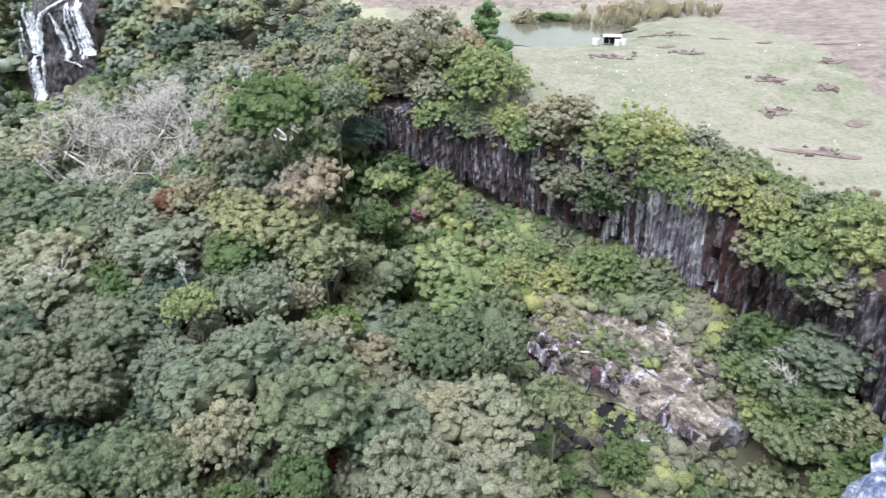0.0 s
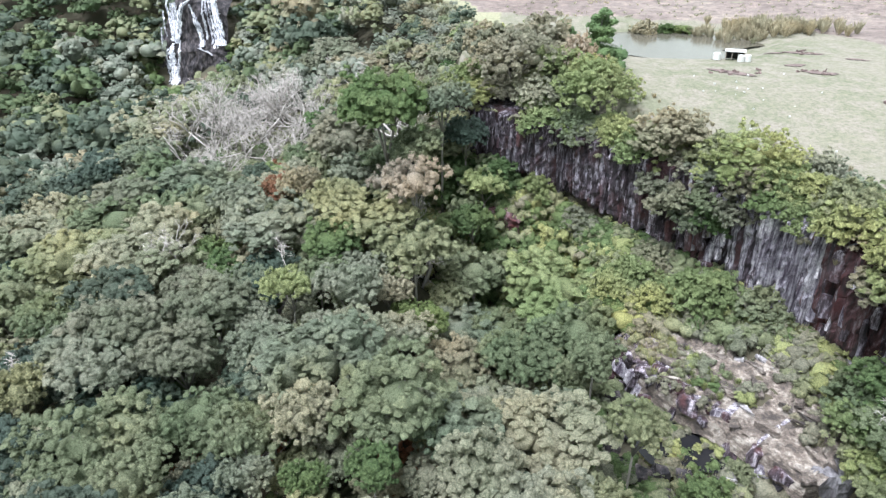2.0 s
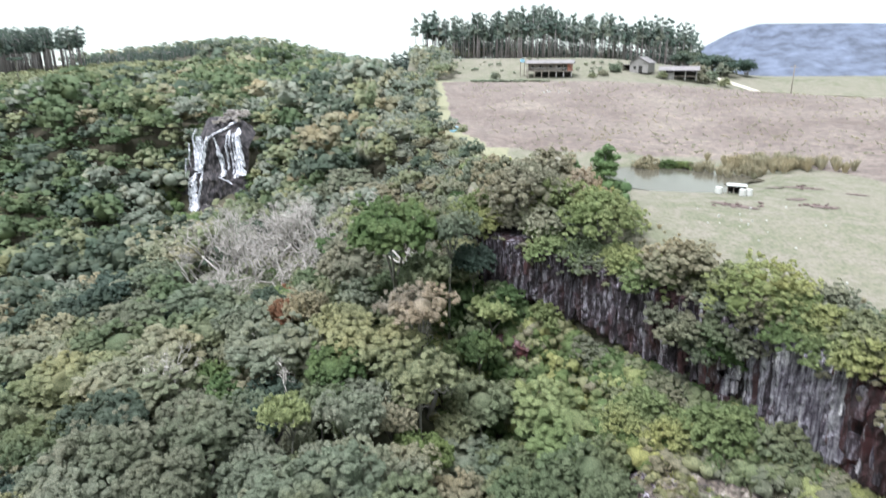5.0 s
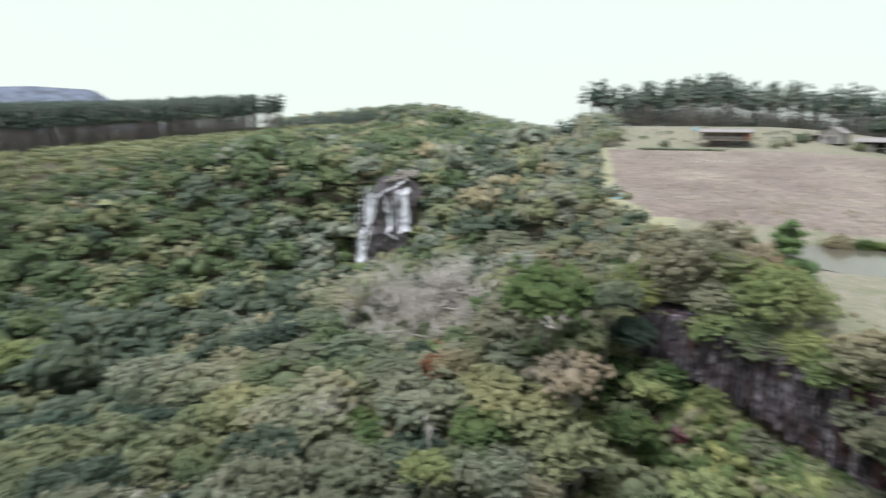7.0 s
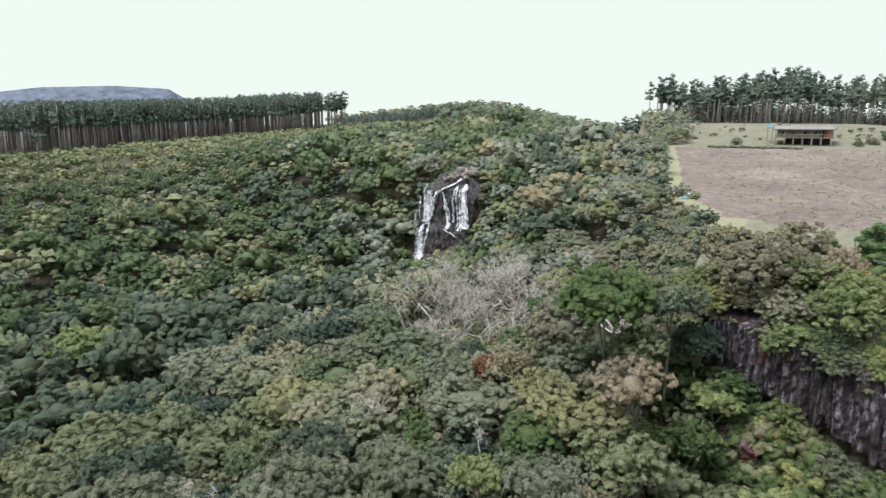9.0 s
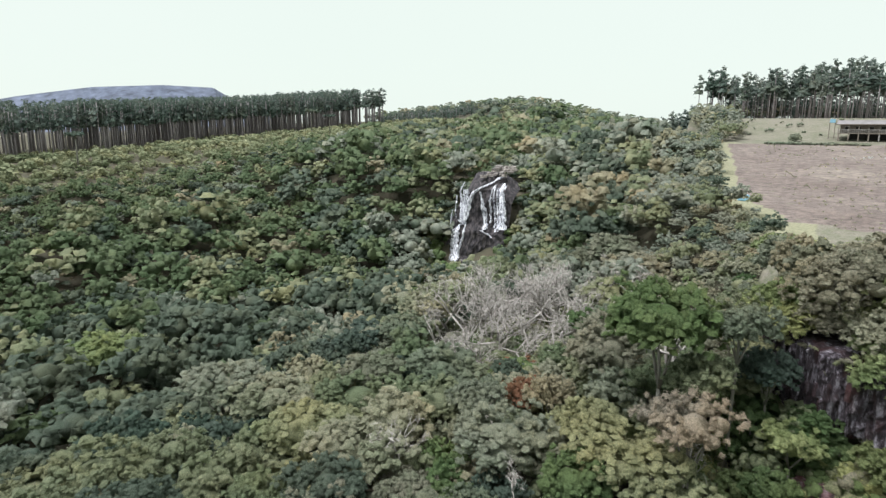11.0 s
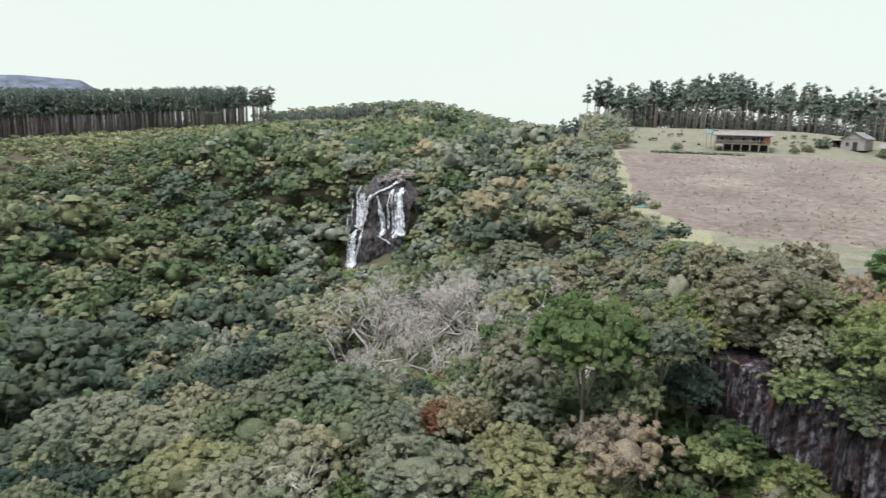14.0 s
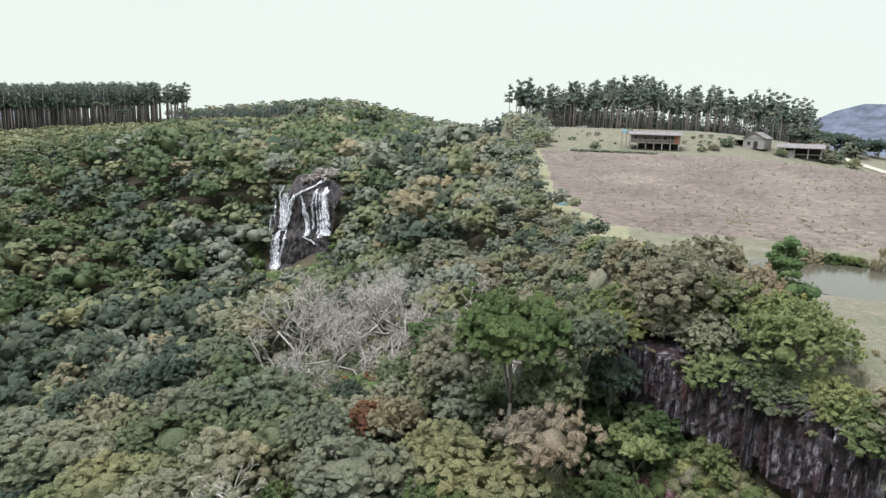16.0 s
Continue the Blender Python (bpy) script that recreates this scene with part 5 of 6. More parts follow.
for k, got in green_bags.items():
    tagged(new("undergrowth", quad_mesh("undergrowth", *joined(got), LEAF[k])), {"lush": "lush green vines and ferns", "mid": "mid-green shrubs", "olive": "dry olive-brown scrub", "bright": "bright green weeds",
           "straw": "tufts of dry straw-coloured grass", "rust": "rust-brown dead ferns and bracken"}[k] + " on the ravine slope", "undergrowth", kind="stuff")

# scrub on the ridge across the valley
got = []
for i in range(2000):
    y = ru.uniform(-15, 300)
    x = gorge_x(y) - (64 + 0.13 * max(y, 0)) - ru.uniform(0, 44)
    s = ru.uniform(1.6, 3.0)
    v, f = CLUMP[ru.randint(5)]
    got.append(moved((v, f[::2]), x, y, land1(x, y) - 0.4, s, s * 40))
tagged(new("scrub", quad_mesh("scrub", *joined(got), LEAF["mid"])), "mid-green scrub along the far ridge", "scrub", kind="stuff")


# ---- waterfall across the valley ----
FALL_X, FALL_Y, FALL_Z, FALL_H = -75.2, 126.0, -13.4, 21.3


def fall_depth(u, h):
    """How far the rock face lies back at a share u across and h up."""
    return float(np.interp(h, [0, 0.16, 0.2, 0.44, 0.5, 0.84, 0.88, 1.0], [0, 0.5, 1.6, 2.2, 3.6, 4.6, 6.0, 9.0])) + 1.0 * math.sin(u * 9 + 1) + 3.0 * (u - 0.45) ** 2


def fall_face():
    rng = np.random.RandomState(5)
    vs, fs = [], []
    n, m = 60, 50
    for i in range(n):
        u = i / (n - 1)
        for j in range(m):
            h = j / (m - 1)
            o = fall_depth(u, h) + 0.9 * noise.noise((u * 7, h * 6, 3.0)) + 0.5 * noise.noise((u * 22, h * 14, 8.0)) + 0.22 * noise.noise((u * 50, h * 40, 1.0))
            vs.append((FALL_X - 8.2 + 16.4 * u, FALL_Y + o + 3 * max(0, abs(2 * u - 1) - 0.75), FALL_Z - 2 + (FALL_H + 2) * h * (1 - 0.22 * abs(2 * u - 1.1) ** 3) * (1 - 0.14 * float(step(0.42, 0.2, u)))))
    for i in range(n - 1):
        for j in range(m - 1):
            a = i * m + j
            fs.append((a, a + m, a + m + 1, a + 1))
    return vs, fs


v, f = fall_face()
fall_rock = tagged(new("rock_face", mesh_of("rock_face", v, f, ROCK_WET)), "wet dark stepped rock face behind the waterfall", "rock face", kind="structure")


def stream(name, pts, parent, wild=0.12):
    """A strand of water down the face: points of (share across, share up, width)."""
    rng = np.random.RandomState(len(name) + len(pts) * 3 + int(pts[0][0] * 100))
    vs, fs = [], []
    p = np.array(pts, float)
    n = 26
    uu = np.linspace(0, len(p) - 1, n)
    for i in range(n):
        u, h, w = (np.interp(uu[i], range(len(p)), p[:, k]) for k in range(3))
        w *= rng.uniform(0.4, 0.75)
        for q in (-1, -0.5, 0, 0.5, 1):
            us = u + q * w / 36
            vs.append((-8.2 + 16.4 * us + rng.normal(0, wild), fall_depth(us, h) + 0.9 * noise.noise((us * 7, h * 6, 3.0)) - 0.55 - 0.35 * (1 - q * q) + rng.normal(0, 0.06), -2 + (FALL_H + 2) * h + rng.normal(0, 0.05)))
    for i in range(n - 1):
        for q in range(4):
            a = 5 * i + q
            fs.append((a, a + 1, a + 6, a + 5))
    return under(new(name, mesh_of(name, vs, fs, FOAM, True)), parent)


falls = empty("waterfall", pose(FALL_X, FALL_Y, FALL_Z), "white waterfall in several strands over dark rock", "waterfall")
for pts in ([(0.78, 0.97, 2.2), (0.70, 0.92, 1.6), (0.52, 0.83, 1.6), (0.45, 0.74, 2.2), (0.40, 0.55, 2.4), (0.38, 0.50, 2.6)],
            [(0.36, 0.50, 1.4), (0.22, 0.44, 1.2), (0.20, 0.38, 1.2), (0.30, 0.26, 1.4), (0.34, 0.14, 2.0), (0.34, 0.02, 2.4)],
            [(0.42, 0.52, 1.0), (0.44, 0.44, 0.9), (0.40, 0.32, 1.2), (0.36, 0.16, 1.4)],
            [(0.58, 0.82, 0.7), (0.62, 0.72, 1.2), (0.66, 0.58, 1.8), (0.68, 0.46, 2.0)],
            [(0.64, 0.46, 0.6), (0.74, 0.42, 0.7), (0.80, 0.39, 0.6)],
            [(0.86, 0.90, 0.6), (0.90, 0.78, 0.9), (0.93, 0.64, 1.1), (0.99, 0.48, 1.3)],
            [(0.80, 0.86, 0.5), (0.82, 0.66, 0.8), (0.85, 0.45, 1.0)],
            [(0.76, 0.86, 0.4), (0.77, 0.66, 0.6), (0.80, 0.48, 0.7)],
            [(0.28, 0.90, 0.4), (0.28, 0.78, 0.6), (0.32, 0.62, 0.9), (0.34, 0.52, 0.8)],
            [(0.36, 0.84, 0.7), (0.35, 0.74, 0.9), (0.34, 0.62, 0.9)],
            [(0.17, 0.76, 0.3), (0.19, 0.64, 0.4), (0.20, 0.54, 0.3)],
            [(0.33, 0.50, 0.9), (0.27, 0.40, 0.8), (0.33, 0.28, 0.9), (0.30, 0.12, 1.0), (0.28, 0.02, 1.4)],
            [(0.44, 0.82, 0.5), (0.41, 0.72, 0.8), (0.37, 0.60, 0.9), (0.35, 0.52, 0.8)],
            [(0.73, 0.88, 0.4), (0.72, 0.70, 0.5), (0.73, 0.52, 0.6)],
            [(0.90, 0.88, 0.4), (0.95, 0.72, 0.5), (1.0, 0.56, 0.7)],
            [(0.84, 0.86, 0.4), (0.88, 0.64, 0.6), (0.91, 0.46, 0.7)],
            [(0.13, 0.62, 0.3), (0.11, 0.5, 0.4), (0.13, 0.4, 0.3)],
            [(0.84, 0.90, 1.6), (0.90, 0.70, 3.4), (0.94, 0.48, 4.4)],
            [(0.40, 0.84, 1.4), (0.38, 0.68, 2.8), (0.36, 0.52, 3.4)],
            [(0.32, 0.48, 2.4), (0.30, 0.28, 3.4), (0.31, 0.04, 3.6)],
            [(0.22, 0.34, 0.5), (0.22, 0.2, 0.7), (0.22, 0.04, 0.9)]):
    stream("strand", pts, falls)
TOPROCK = rock_material("pale_stream_bed_rock", (0.16, 0.14, 0.13), (0.30, 0.27, 0.25), (0.46, 0.43, 0.41), None, (0.6, 1.4, 1))
bed = [slab_mesh(rk, TOPROCK) for _ in range(4)]
for i in range(34):
    ob = new("slab", bed[i % 4])
    v = rk.random()
    ob.matrix_world = pose(FALL_X + 2.4 + rk.uniform(-3.4, 3.4) * (1 - 0.4 * v), FALL_Y + 7.0 + 7.5 * v, FALL_Z + FALL_H - 1.3 + 1.9 * v, rk.normal(0, 4), rk.normal(0, 4), rk.uniform(0, 360)) @ Matrix.Diagonal(
        (rk.uniform(1.6, 3.6), rk.uniform(1.0, 2.0), rk.uniform(0.3, 0.7), 1))
    ob.parent = fall_rock

# ---- near waterfall beside the cliff ----
def near_fall():
    rng = np.random.RandomState(2)
    edge = np.array([(18.6, 17.8, 4.9), (17.0, 16.7, 4.6), (15.2, 15.7, 3.6), (13.7, 14.9, 1.7), (12.6, 14.3, -1.2), (12.0, 14.0, -5.6)])
    across = np.array([4.2, -5.2, 0.0])
    vs, fs = [], []
    n, m = 30, 16
    for i in range(n):
        q = i / (n - 1) * 5
        e = np.array([np.interp(q, range(6), edge[:, k]) for k in range(3)])
        for j in range(m):
            w = j / (m - 1)
            vs.append(tuple(e + across * w + np.array([rng.normal(0, 0.12) - 0.5 * math.sin(w * 9), rng.normal(0, 0.12) - 0.3 * math.sin(w * 13), 0])))
    for i in range(n - 1):
        for j in range(m - 1):
            a = i * m + j
            fs.append((a, a + 1, a + m + 1, a + m))
    return vs, fs


v, f = near_fall()
NEARWATER = rock_material("blue_white_falling_water", (0.06, 0.08, 0.17), (0.20, 0.235, 0.35), (0.62, 0.64, 0.68), None, (2.2, 2.2, 0.12))
tagged(new("waterfall", mesh_of("waterfall", v, f, NEARWATER, True)), "blue-white curtain of water falling beside the cliff", "waterfall")


# ---- pond and pasture ----
def patch_disc(name, x, y, rx, ry, turn, mat, label, category, lift=0.03, seed=0, follow=True, kind=""):
    """A ragged flat patch that lies on the ground."""
    rng = np.random.RandomState(seed)
    n, vs = 36, []
    wob = np.convolve(rng.normal(0, 1, n + 4), np.ones(5) / 5, "valid") * 0.35
    vs.append((x, y, 0))
    for ring in (0.5, 1.0):
        for i in range(n):
            a = 2 * math.pi * i / n
            r = ring * (1 + wob[i])
            px, py = rx * r * math.cos(a), ry * r * math.sin(a)
            c, s = math.cos(radians(turn)), math.sin(radians(turn))
            vs.append((x + px * c - py * s, y + px * s + py * c, 0))
    z0 = land1(x, y)
    vs = [(a, b, (land1(a, b) if follow else z0) + lift) for a, b, _ in vs]
    fs = [(0, 1 + i, 1 + (i + 1) % n) for i in range(n)] + [(1 + i, 1 + n + i, 1 + n + (i + 1) % n, 1 + (i + 1) % n) for i in range(n)]
    return tagged(new(name, mesh_of(name, vs, fs, mat, True)), label, category, kind=kind)


patch_disc("pond", 13.0, 73.0, 10.5, 8.8, 0, POND, "murky grey-brown farm pond in the pasture", "water", 0.27, 3, False, "structure")
rp = np.random.RandomState(5)
for i, (x, y, rx, ry, t) in enumerate(((15.8, 57.4, 2.6, 0.6, -40), (22.8, 57.6, 1.8, 0.7, -20), (21.6, 60.6, 1.1, 0.7, 0), (24.0, 66, 2.2, 0.5, -25), (21.5, 66.5, 1.3, 0.5, -40), (27.5, 63, 1.4, 0.4, -30),
                                       (30.5, 60, 1.0, 0.5, 0), (26.5, 50.0, 1.6, 0.6, -10), (30, 48, 1.2, 0.6, 20), (24.4, 44.5, 1.3, 0.6, -15), (33, 53, 1.2, 0.5, 10), (24.2, 37.5, 2.8, 0.6, -30), (29, 42, 1.0, 0.6, 0), (36, 58, 1.6, 0.5, -10))):
    patch_disc("soil_patch", x, y, rx * 0.8, ry * 0.8, t, SOIL, "heap of dark turned soil and roots on the grass", "soil", 0.05, 40 + i)
clods = [slab_mesh(rp, SOIL) for _ in range(4)]
stones = [slab_mesh(rp, WHITE) for _ in range(3)]
for i in range(80):
    cx_, cy_, r_ = [(15.8, 57.4, 2.2), (22.8, 57.6, 1.5), (24.0, 66, 1.8), (26.5, 50.0, 1.4), (30, 48, 1.0), (24.2, 37.5, 2.4), (24.4, 44.5, 1.2), (33, 53, 1.0)][i % 8]
    x, y = cx_ + rp.normal(0, r_ * 0.45), cy_ + rp.normal(0, 0.4) - 0.5 * (rp.normal(0, r_ * 0.3))
    ob = new("clod", clods[i % 4])
    ob.matrix_world = pose(x, y, land1(x, y), rp.normal(0, 12), rp.normal(0, 12), rp.uniform(0, 360)) @ Matrix.Diagonal((rp.uniform(0.3, 0.8), rp.uniform(0.25, 0.5), rp.uniform(0.08, 0.2), 1))
    tagged(ob, "clod of dark turned soil on the pasture", "clod", "clods on the pasture")
for i in range(34):
    x, y = rp.uniform(14, 40), rp.uniform(34, 62)
    if rp.random() < 0.5:
        x, y = 15 + rp.normal(0, 2.2), 52 + rp.normal(0, 3.5)
    if float(rim_dist(x, y)) > -2:
        continue
    ob = new("stone", stones[i % 3])
    s = rp.uniform(0.08, 0.2)
    ob.matrix_world = pose(x, y, land1(x, y), 0, 0, rp.uniform(0, 360)) @ Matrix.Diagonal((s, s, s * 0.6, 1))
    tagged(ob, "small pale stone lying in the grass", "stone", "stones on the pasture")
for i in range(13):
    x, y = -2 + rp.normal(0, 4.5), 139 + rp.normal(0, 1.6)
    ob = new("stone", stones[i % 3])
    s = rp.uniform(0.22, 0.38)
    ob.matrix_world = pose(x, y, land1(x, y), 0, 0, rp.uniform(0, 360)) @ Matrix.Diagonal((s, s * 0.7, s * 0.7, 1))
    tagged(ob, "white boulder lying on the harvested field", "stone", "white stones on the field")

got = []
for i in range(150):
    x, y = rp.normal(24, 3.5), rp.normal(79, 1.8)
    got.append(moved(TUFT[i % 4], x, y, land1(x, y), rp.uniform(0.9, 1.6), i))
for i in range(220):
    q = rp.random() * (cliff_len - 14)
    x, y, hd = along(CLIFF, q)
    o = rp.uniform(2.5, 7)
    x, y = x - math.sin(radians(hd)) * o, y + math.cos(radians(hd)) * o
    got.append(moved(TUFT[i % 4], x, y, float(plateau(x, y)) - 0.1, rp.uniform(0.3, 0.6), i))
tagged(new("dry_grass", quad_mesh("dry_grass", *joined(got), LEAF["straw"])), "dry reeds and grass beside the pond and rim", "grass", kind="stuff")

patch_disc("bare_soil", -198, 282, 12, 20, 20, plain("pink_bare_soil", (0.34, 0.25, 0.21), 0.95, 0, 0.25, 0.4), "pinkish bare soil clearing on the far ridge", "soil", 0.3, 91)

STUBBLE = [(v[:36], f[:9]) for v, f in TUFT]
got = []
for i in range(1500):
    x, y = rp.uniform(-25, 66), 86 + 74 * rp.random() ** 1.3
    if float(rim_dist(x, y)) < -7:
        got.append(moved(STUBBLE[i % 4], x, y, land1(x, y) - 0.05, rp.uniform(0.4, 0.9), i, 0.45))
tagged(new("stubble", quad_mesh("stubble", *joined(got), LEAF["straw"])), "pale dry stubble lying on the harvested field", "stubble", kind="stuff")

# a low shelter with a white roof beside the pond
z = land1(17.2, 63.0)
shelter = empty("shelter", pose(17.2, 63.0, z, 0, 0, -14) @ Matrix.Diagonal((0.8, 0.8, 0.8, 1)), "low dark shelter with a white sheet roof by the pond", "shelter")
part("roof", box(-1.1, -0.75, 0.95, 1.1, 0.75, 1.05), WHITE, shelter, "white sheet roof")
part("back_wall", box(-1.0, 0.55, 0, 1.0, 0.65, 0.95), DARK, shelter)
for x0 in (-1.0, -0.35, 0.3, 0.9):
    part("post", box(x0, -0.62, 0, x0 + 0.1, -0.52, 0.95), WOOD, shelter)
part("side_wall", box(-1.0, -0.5, 0, -0.94, 0.55, 0.95), DARK, shelter)
part("side_wall", box(0.94, -0.5, 0, 1.0, 0.55, 0.95), DARK, shelter)


def drum(x, y, r, h, mat, label, name="drum"):
    bm = bmesh.new()
    bmesh.ops.create_cone(bm, cap_ends=True, segments=20, radius1=r, radius2=r * 0.94, depth=h, matrix=Matrix.Translation((0, 0, h / 2)))
    bmesh.ops.bevel(bm, geom=[e for e in bm.edges if abs(e.verts[0].co.z - e.verts[1].co.z) < 1e-4], offset=r * 0.12, segments=2, affect="EDGES")
    me = bpy.data.meshes.new(name)
    bm.to_mesh(me)
    bm.free()
    me.materials.append(mat)
    ob = new(name, me)
    ob.matrix_world = pose(x, y, land1(x, y))
    return tagged(ob, label, name.replace("_", " "))


drum(15.6, 62.8, 0.36, 0.62, WHITE, "white plastic drum beside the shelter")
drum(17.5, 62.0, 0.3, 0.6, WHITE, "white plastic drum beside the shelter")
drum(18.1, 62.1, 0.3, 0.6, WHITE, "white plastic drum beside the shelter")
drum(-15.4, 99.3, 0.8, 0.75, BLUE, "blue plastic water tank at the field's edge", "water_tank")


# ---- farm ----
def gable(w, d, h, rise, over, thick=0.12):
    """Two roof sheets over a ridge along x."""
    out = []
    for sgn in (-1, 1):
        bm = bmesh.new()
        y1 = sgn * (d / 2 + over)
        pts = [(-w / 2 - over, 0, h + rise), (w / 2 + over, 0, h + rise), (w / 2 + over, y1, h - 0.15), (-w / 2 - over, y1, h - 0.15)]
        vs = [bm.verts.new(p) for p in pts] + [bm.verts.new((p[0], p[1], p[2] + thick)) for p in pts]
        for f_ in ((0, 1, 2, 3), (7, 6, 5, 4), (0, 4, 5, 1), (1, 5, 6, 2), (2, 6, 7, 3), (3, 7, 4, 0)):
            bm.faces.new([vs[i] for i in f_])
        bmesh.ops.recalc_face_normals(bm, faces=bm.faces)
        out.append(bm)
    return out


def gable_end(x, d, h, rise, thick=0.1):
    bm = bmesh.new()
    pts = [(x, -d / 2, h), (x, d / 2, h), (x, 0, h + rise)]
    vs = [bm.verts.new(p) for p in pts] + [bm.verts.new((p[0] + thick, p[1], p[2])) for p in pts]
    for f_ in ((0, 1, 2), (5, 4, 3), (0, 3, 4, 1), (1, 4, 5, 2), (2, 5, 3, 0)):
        bm.faces.new([vs[i] for i in f_])
    bmesh.ops.recalc_face_normals(bm, faces=bm.faces)
    return bm


hz = land1(-2, 182)
house = empty("farmhouse", pose(-2.2, 182, hz - 0.2, 0, 0, -3) @ Matrix.Diagonal((0.88, 0.88, 0.9, 1)), "long raised wooden farmhouse with veranda and grey roof", "house")
part("floor_deck", box(-7.0, -4.2, 1.75, 7.0, 3.2, 1.95), WOOD, house)
part("wall", box(-6.6, -1.9, 1.95, 6.6, 3.0, 4.0), WOOD, house, "weathered brown board walls")
part("gable_wall", box(5.4, -3.6, 1.95, 6.9, -1.92, 4.0), REDWOOD, house, "red-brown painted end wall")
part("understorey_wall", box(-4.5, -0.2, 0, 6.4, 0.0, 1.75), DARK, house)
for bm in gable(13.4, 7.0, 4.1, 0.9, 0.7):
    part("roof", bm, SHEET, house, "grey fibre-cement roof sheets")
part("fascia", box(-7.4, -4.28, 3.98, 7.4, -4.2, 4.16), WOOD, house, "grey fascia board")
for x0 in (-6.8, -4.6, -2.4, -0.2, 2.0, 4.2, 6.5):
    part("post", box(x0, -4.15, 0, x0 + 0.28, -3.87, 1.75), PALEWALL if x0 > 1 else WOOD, house)
    part("veranda_post", box(x0, -4.12, 1.95, x0 + 0.14, -3.98, 4.0), WOOD, house)
part("railing", box(-7.0, -4.16, 2.75, 5.3, -4.08, 2.85), PALEWALL, house)
for i in range(30):
    part("baluster", box(-6.9 + i * 0.41, -4.14, 1.95, -6.82 + i * 0.41, -4.1, 2.75), PALEWALL, house)
for x0 in (-5.6, -3.2, -0.4, 2.2):
    win = part("window", box(x0, -1.96, 2.6, x0 + 1.2, -1.9, 3.6), PALEWALL, house)
    part("pane", box(x0 + 0.1, -1.99, 2.7, x0 + 1.1, -1.961, 3.5), DARK, win)
part("door", box(3.8, -1.97, 1.95, 4.8, -1.9, 3.9), DARK, house)

sz = land1(23, 192)
barn = empty("barn", pose(23.2, 192.4, sz - 0.1, 0, 0, 62), "small grey gabled wooden barn below the plantation", "barn")
part("wall", box(-2.6, -2.6, 0, 2.6, 2.6, 2.6), PALEWALL, barn)
for x_ in (-2.7, 2.6):
    part("gable", gable_end(x_, 5.2, 2.6, 1.5), PALEWALL, barn)
for bm in gable(5.2, 5.2, 2.7, 1.5, 0.4):
    part("roof", bm, SHEET, barn, "grey weathered roof sheets")
part("door", box(-2.68, -1.0, 0, -2.6, 0.0, 1.9), DARK, barn)
part("window", box(-2.68, 0.8, 1.0, -2.6, 1.5, 1.8), DARK, barn)
lean_to = empty("lean_to", pose(19.6, 193.4, sz - 0.1, 0, 0, -5), "dark open lean-to shed beside the barn", "shed")
part("roof", box(-1.6, -1.6, 2.1, 1.6, 1.6, 2.22), SHEET, lean_to)
part("back_wall", box(-1.5, 1.3, 0, 1.5, 1.4, 2.1), DARK, lean_to)
for x0 in (-1.5, 1.36):
    part("post", box(x0, -1.5, 0, x0 + 0.14, -1.36, 2.1), WOOD, lean_to)

oz = land1(33, 188)
shed = empty("open_shed", pose(32.6, 188.8, oz - 0.1, 0, 0, -12), "long low open-fronted shed with grey roof", "shed")
for bm in gable(9.6, 5.0, 2.7, 0.9, 0.5):
    part("roof", bm, SHEET, shed, "grey fibre-cement roof sheets")
part("back_wall", box(-4.7, 2.2, 0, 4.7, 2.3, 2.7), DARK, shed)
part("side_wall", box(-4.7, -2.3, 0, -1.5, -2.2, 2.0), PALEWALL, shed, "pale grey lower front wall")
part("end_wall", box(-4.8, -2.3, 0, -4.7, 2.3, 2.7), WOOD, shed)
for x0 in (-1.4, 1.6, 4.4):
    part("post", box(x0, -2.3, 0, x0 + 0.3, -2.0, 2.6), PALEWALL, shed)
part("rail", box(-1.4, -2.2, 1.0, 4.6, -2.1, 1.2), WOOD, shed)

# kitchen garden below the house
for i in range(9):
    x, y = -17 + 1.9 * i, 160.5 + 0.5 * i
    patch_disc("garden_bed", x, y + (i % 3) * 2.2, 3.4, 0.7, 8, (SOIL, LEAF["lush"], SOIL)[i % 3], "long kitchen garden bed below the farmhouse", "garden bed", 0.12, 60 + i)
got = []
for i in range(160):
    x, y = rp.uniform(-20, -2), 158.5 + rp.uniform(-1, 1)
    got.append(moved(CLUMP[i % 5], x, y, land1(x, y), rp.uniform(0.4, 0.7), i))
for i in range(60):
    x, y = rp.uniform(-40, 20), rp.uniform(186, 204)
    got.append(moved(CLUMP[i % 5], x, y, land1(x, y), rp.uniform(0.5, 1.2), i))
tagged(new("vegetables", quad_mesh("vegetables", *joined(got), LEAF["grey"])), "rows of pale cabbages and garden plants", "vegetables", kind="stuff")
for i, (x, y, s) in enumerate(((-16.5, 176, 0.8), (9.0, 180, 0.6), (12, 184, 0.7), (15.5, 190, 0.9), (28.0, 186.5, 0.8), (38.5, 187, 1.0), (41, 190, 1.2), (44, 186, 0.9), (38, 196, 1.4), (47, 200, 1.5))):
    k = ("grey", "mid", "olive")[i % 3]
    bush(BUSH[k][0], x, y, land1(x, y) - 0.2, s, s, 50 * i, "rounded garden bush near the farm buildings", "bushes round the farm")

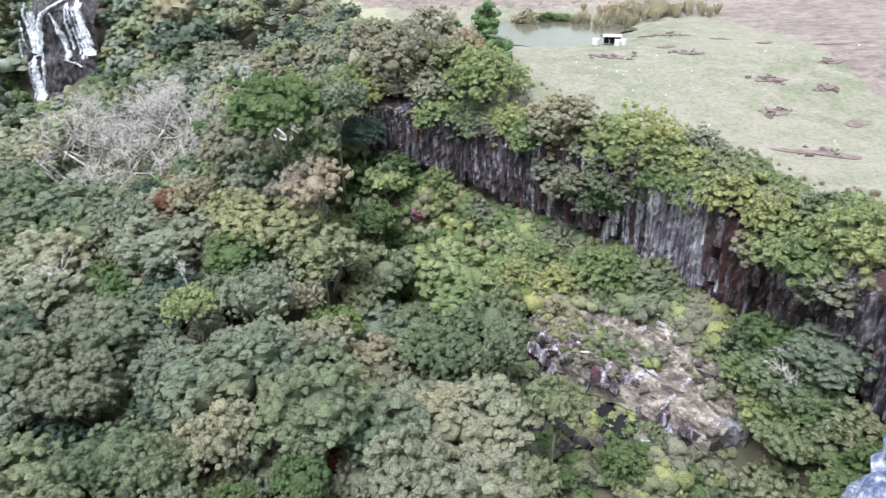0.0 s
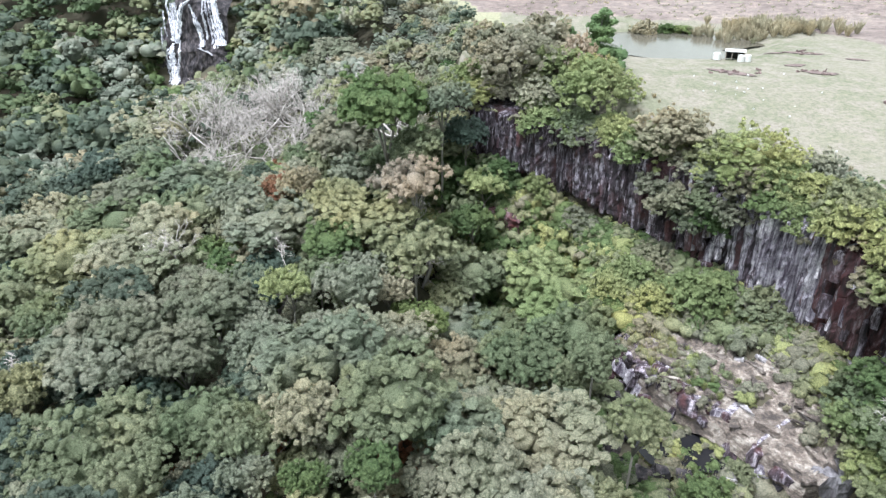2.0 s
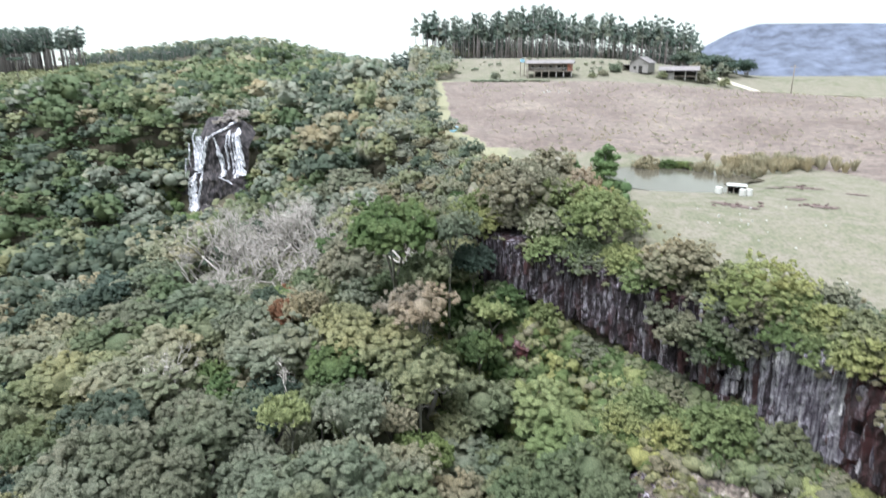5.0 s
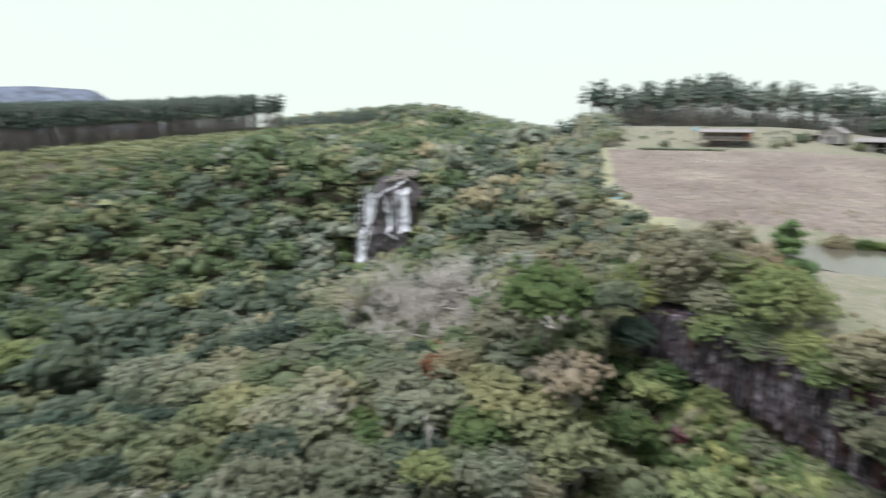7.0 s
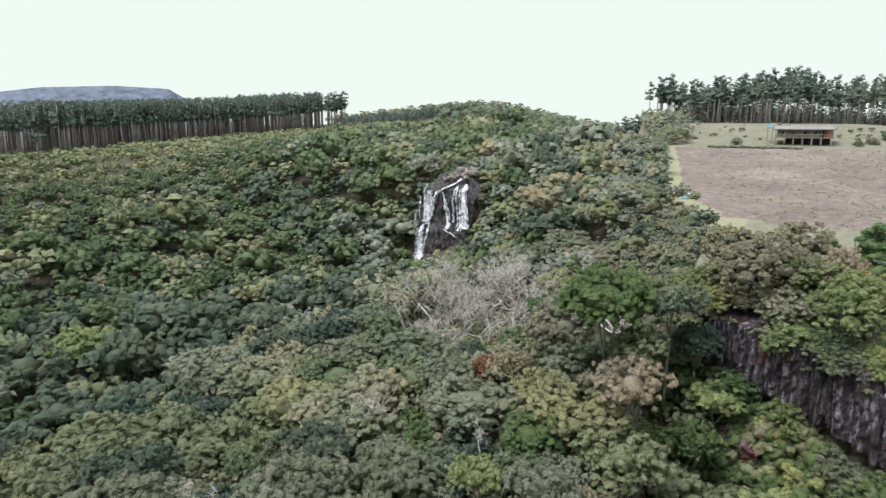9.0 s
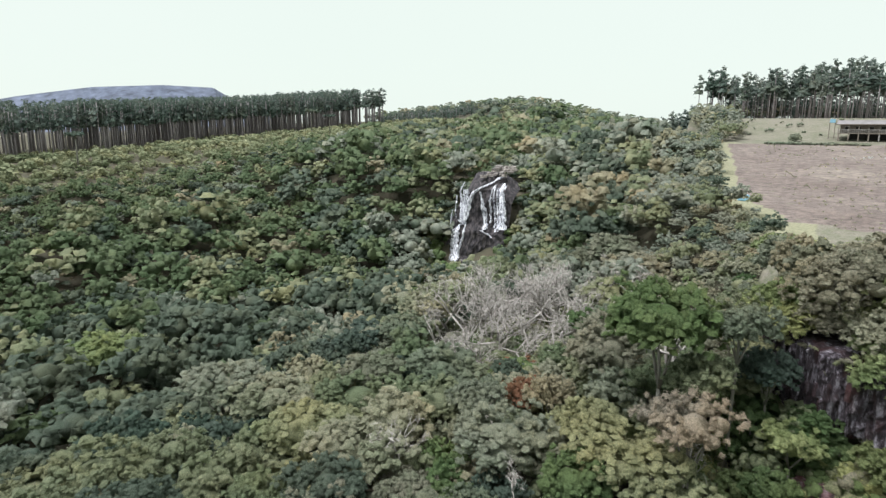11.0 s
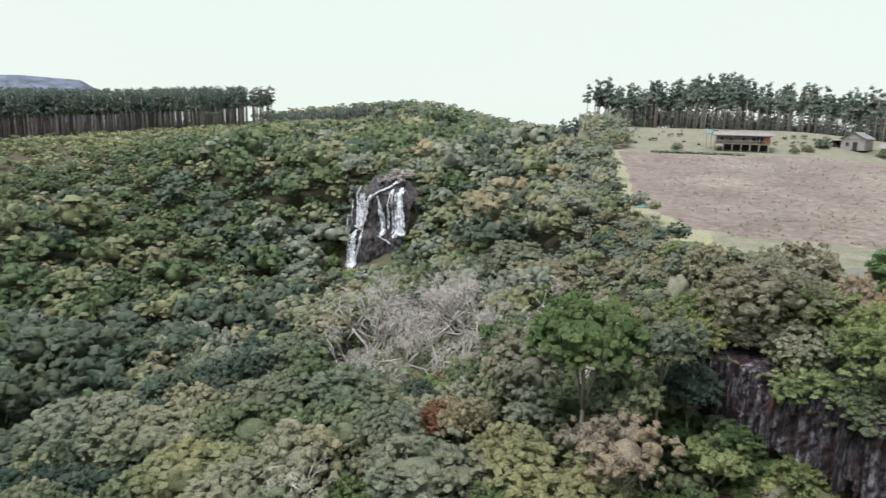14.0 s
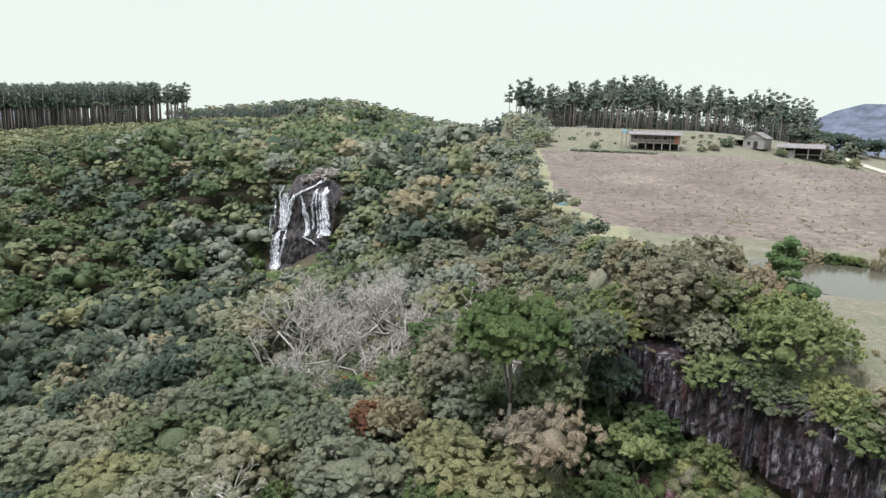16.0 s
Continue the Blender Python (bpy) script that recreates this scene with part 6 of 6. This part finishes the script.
road_v, road_f = [], []
path = [(44, 196), (50, 188.5), (56, 174), (63, 158), (75, 135), (95, 105)]
L = path_length(path)
for i in range(60):
    x, y, hd = along(path, L * i / 59.01)
    ex, ey = math.sin(radians(hd)), -math.cos(radians(hd))
    for o in (-1.6, 1.6):
        road_v.append((x + ex * o, y + ey * o, land1(x + ex * o, y + ey * o) + 0.12))
for i in range(59):
    road_f.append((2 * i, 2 * i + 1, 2 * i + 3, 2 * i + 2))
tagged(new("road", mesh_of("road", road_v, road_f, ROAD, True)), "pale dirt road down to the farm", "road", kind="structure")


def pole(x, y, h, label="slender grey wooden utility pole beside the road"):
    ob = empty("utility_pole", pose(x, y, land1(x, y)), label, "pole")
    under(new("shaft", tubes_mesh("shaft", [([(0, 0, -0.4), (0, 0, h * 0.5), (0, 0, h)], [0.13, 0.11, 0.09])], WOOD, 8)), ob)
    part("crossarm", box(-0.9, -0.06, h - 0.7, 0.9, 0.06, h - 0.56), WOOD, ob)


pole(56.2, 171.7, 7.5)
tank_stand = empty("tank_stand", pose(-9.8, 183, land1(-9.8, 183)), "blue water tank on a wooden stand by the house", "tank stand")
for x0 in (-0.6, 0.5):
    part("leg", box(x0, -0.5, 0, x0 + 0.12, -0.38, 3.6), WOOD, tank_stand)
    part("leg", box(x0, 0.4, 0, x0 + 0.12, 0.52, 3.6), WOOD, tank_stand)
part("platform", box(-0.8, -0.7, 3.6, 0.8, 0.7, 3.7), WOOD, tank_stand)
part("tank", box(-0.55, -0.5, 3.7, 0.55, 0.5, 4.5), BLUE, tank_stand, "blue water tank")


# ---- flat-topped trees on the ridge and the saddle ----
def umbrella(seed, height):
    rng = np.random.RandomState(seed)
    lb = np.array([(2.6 * math.cos(a) * q, 2.6 * math.sin(a) * q, height - 0.4 + 0.3 * q, 0.9) for q, a in [(0.2, 0), (0.7, 1), (0.8, 2.3), (0.9, 3.4), (0.75, 4.6), (0.9, 5.6), (1.2, 0.3), (1.25, 3)]])
    body, spots = puffs(rng, lb, 3, 0.4, (0.5, 0.8), 0.3, ROUGH_PUFF)
    soup = joined([body, leaves(rng, spots, 200, 0.3)])
    runs = [([(0, 0, -0.4), (0.1, 0, height * 0.6), (0, 0, height * 0.9)], [0.28, 0.22, 0.15])] + [([(0, 0, height * 0.85), (x * 0.5, y * 0.5, z - 0.5), (x, y, z)], [0.12, 0.08, 0.04]) for x, y, z, r in lb]
    return {"crown": quad_mesh("crown", *soup, LEAF["dark"]), "trunk": tubes_mesh("trunk", runs, BARK, 5)}


FLAT = [umbrella(900 + i, 10.0) for i in range(2)]
for x, y, s in ((-186, 190, 1.0), (-182, 196, 0.8), (-172, 92, 0.9), (-80, 300, 0.9), (-84, 303, 0.8), (-73, 298, 0.7)):
    plant(FLAT[int(s * 10) % 2], x, y, land1(x, y), s, 40 * x, "flat-topped native pine standing on the ridge", "umbrella_pine", "tree", "flat-topped pines")
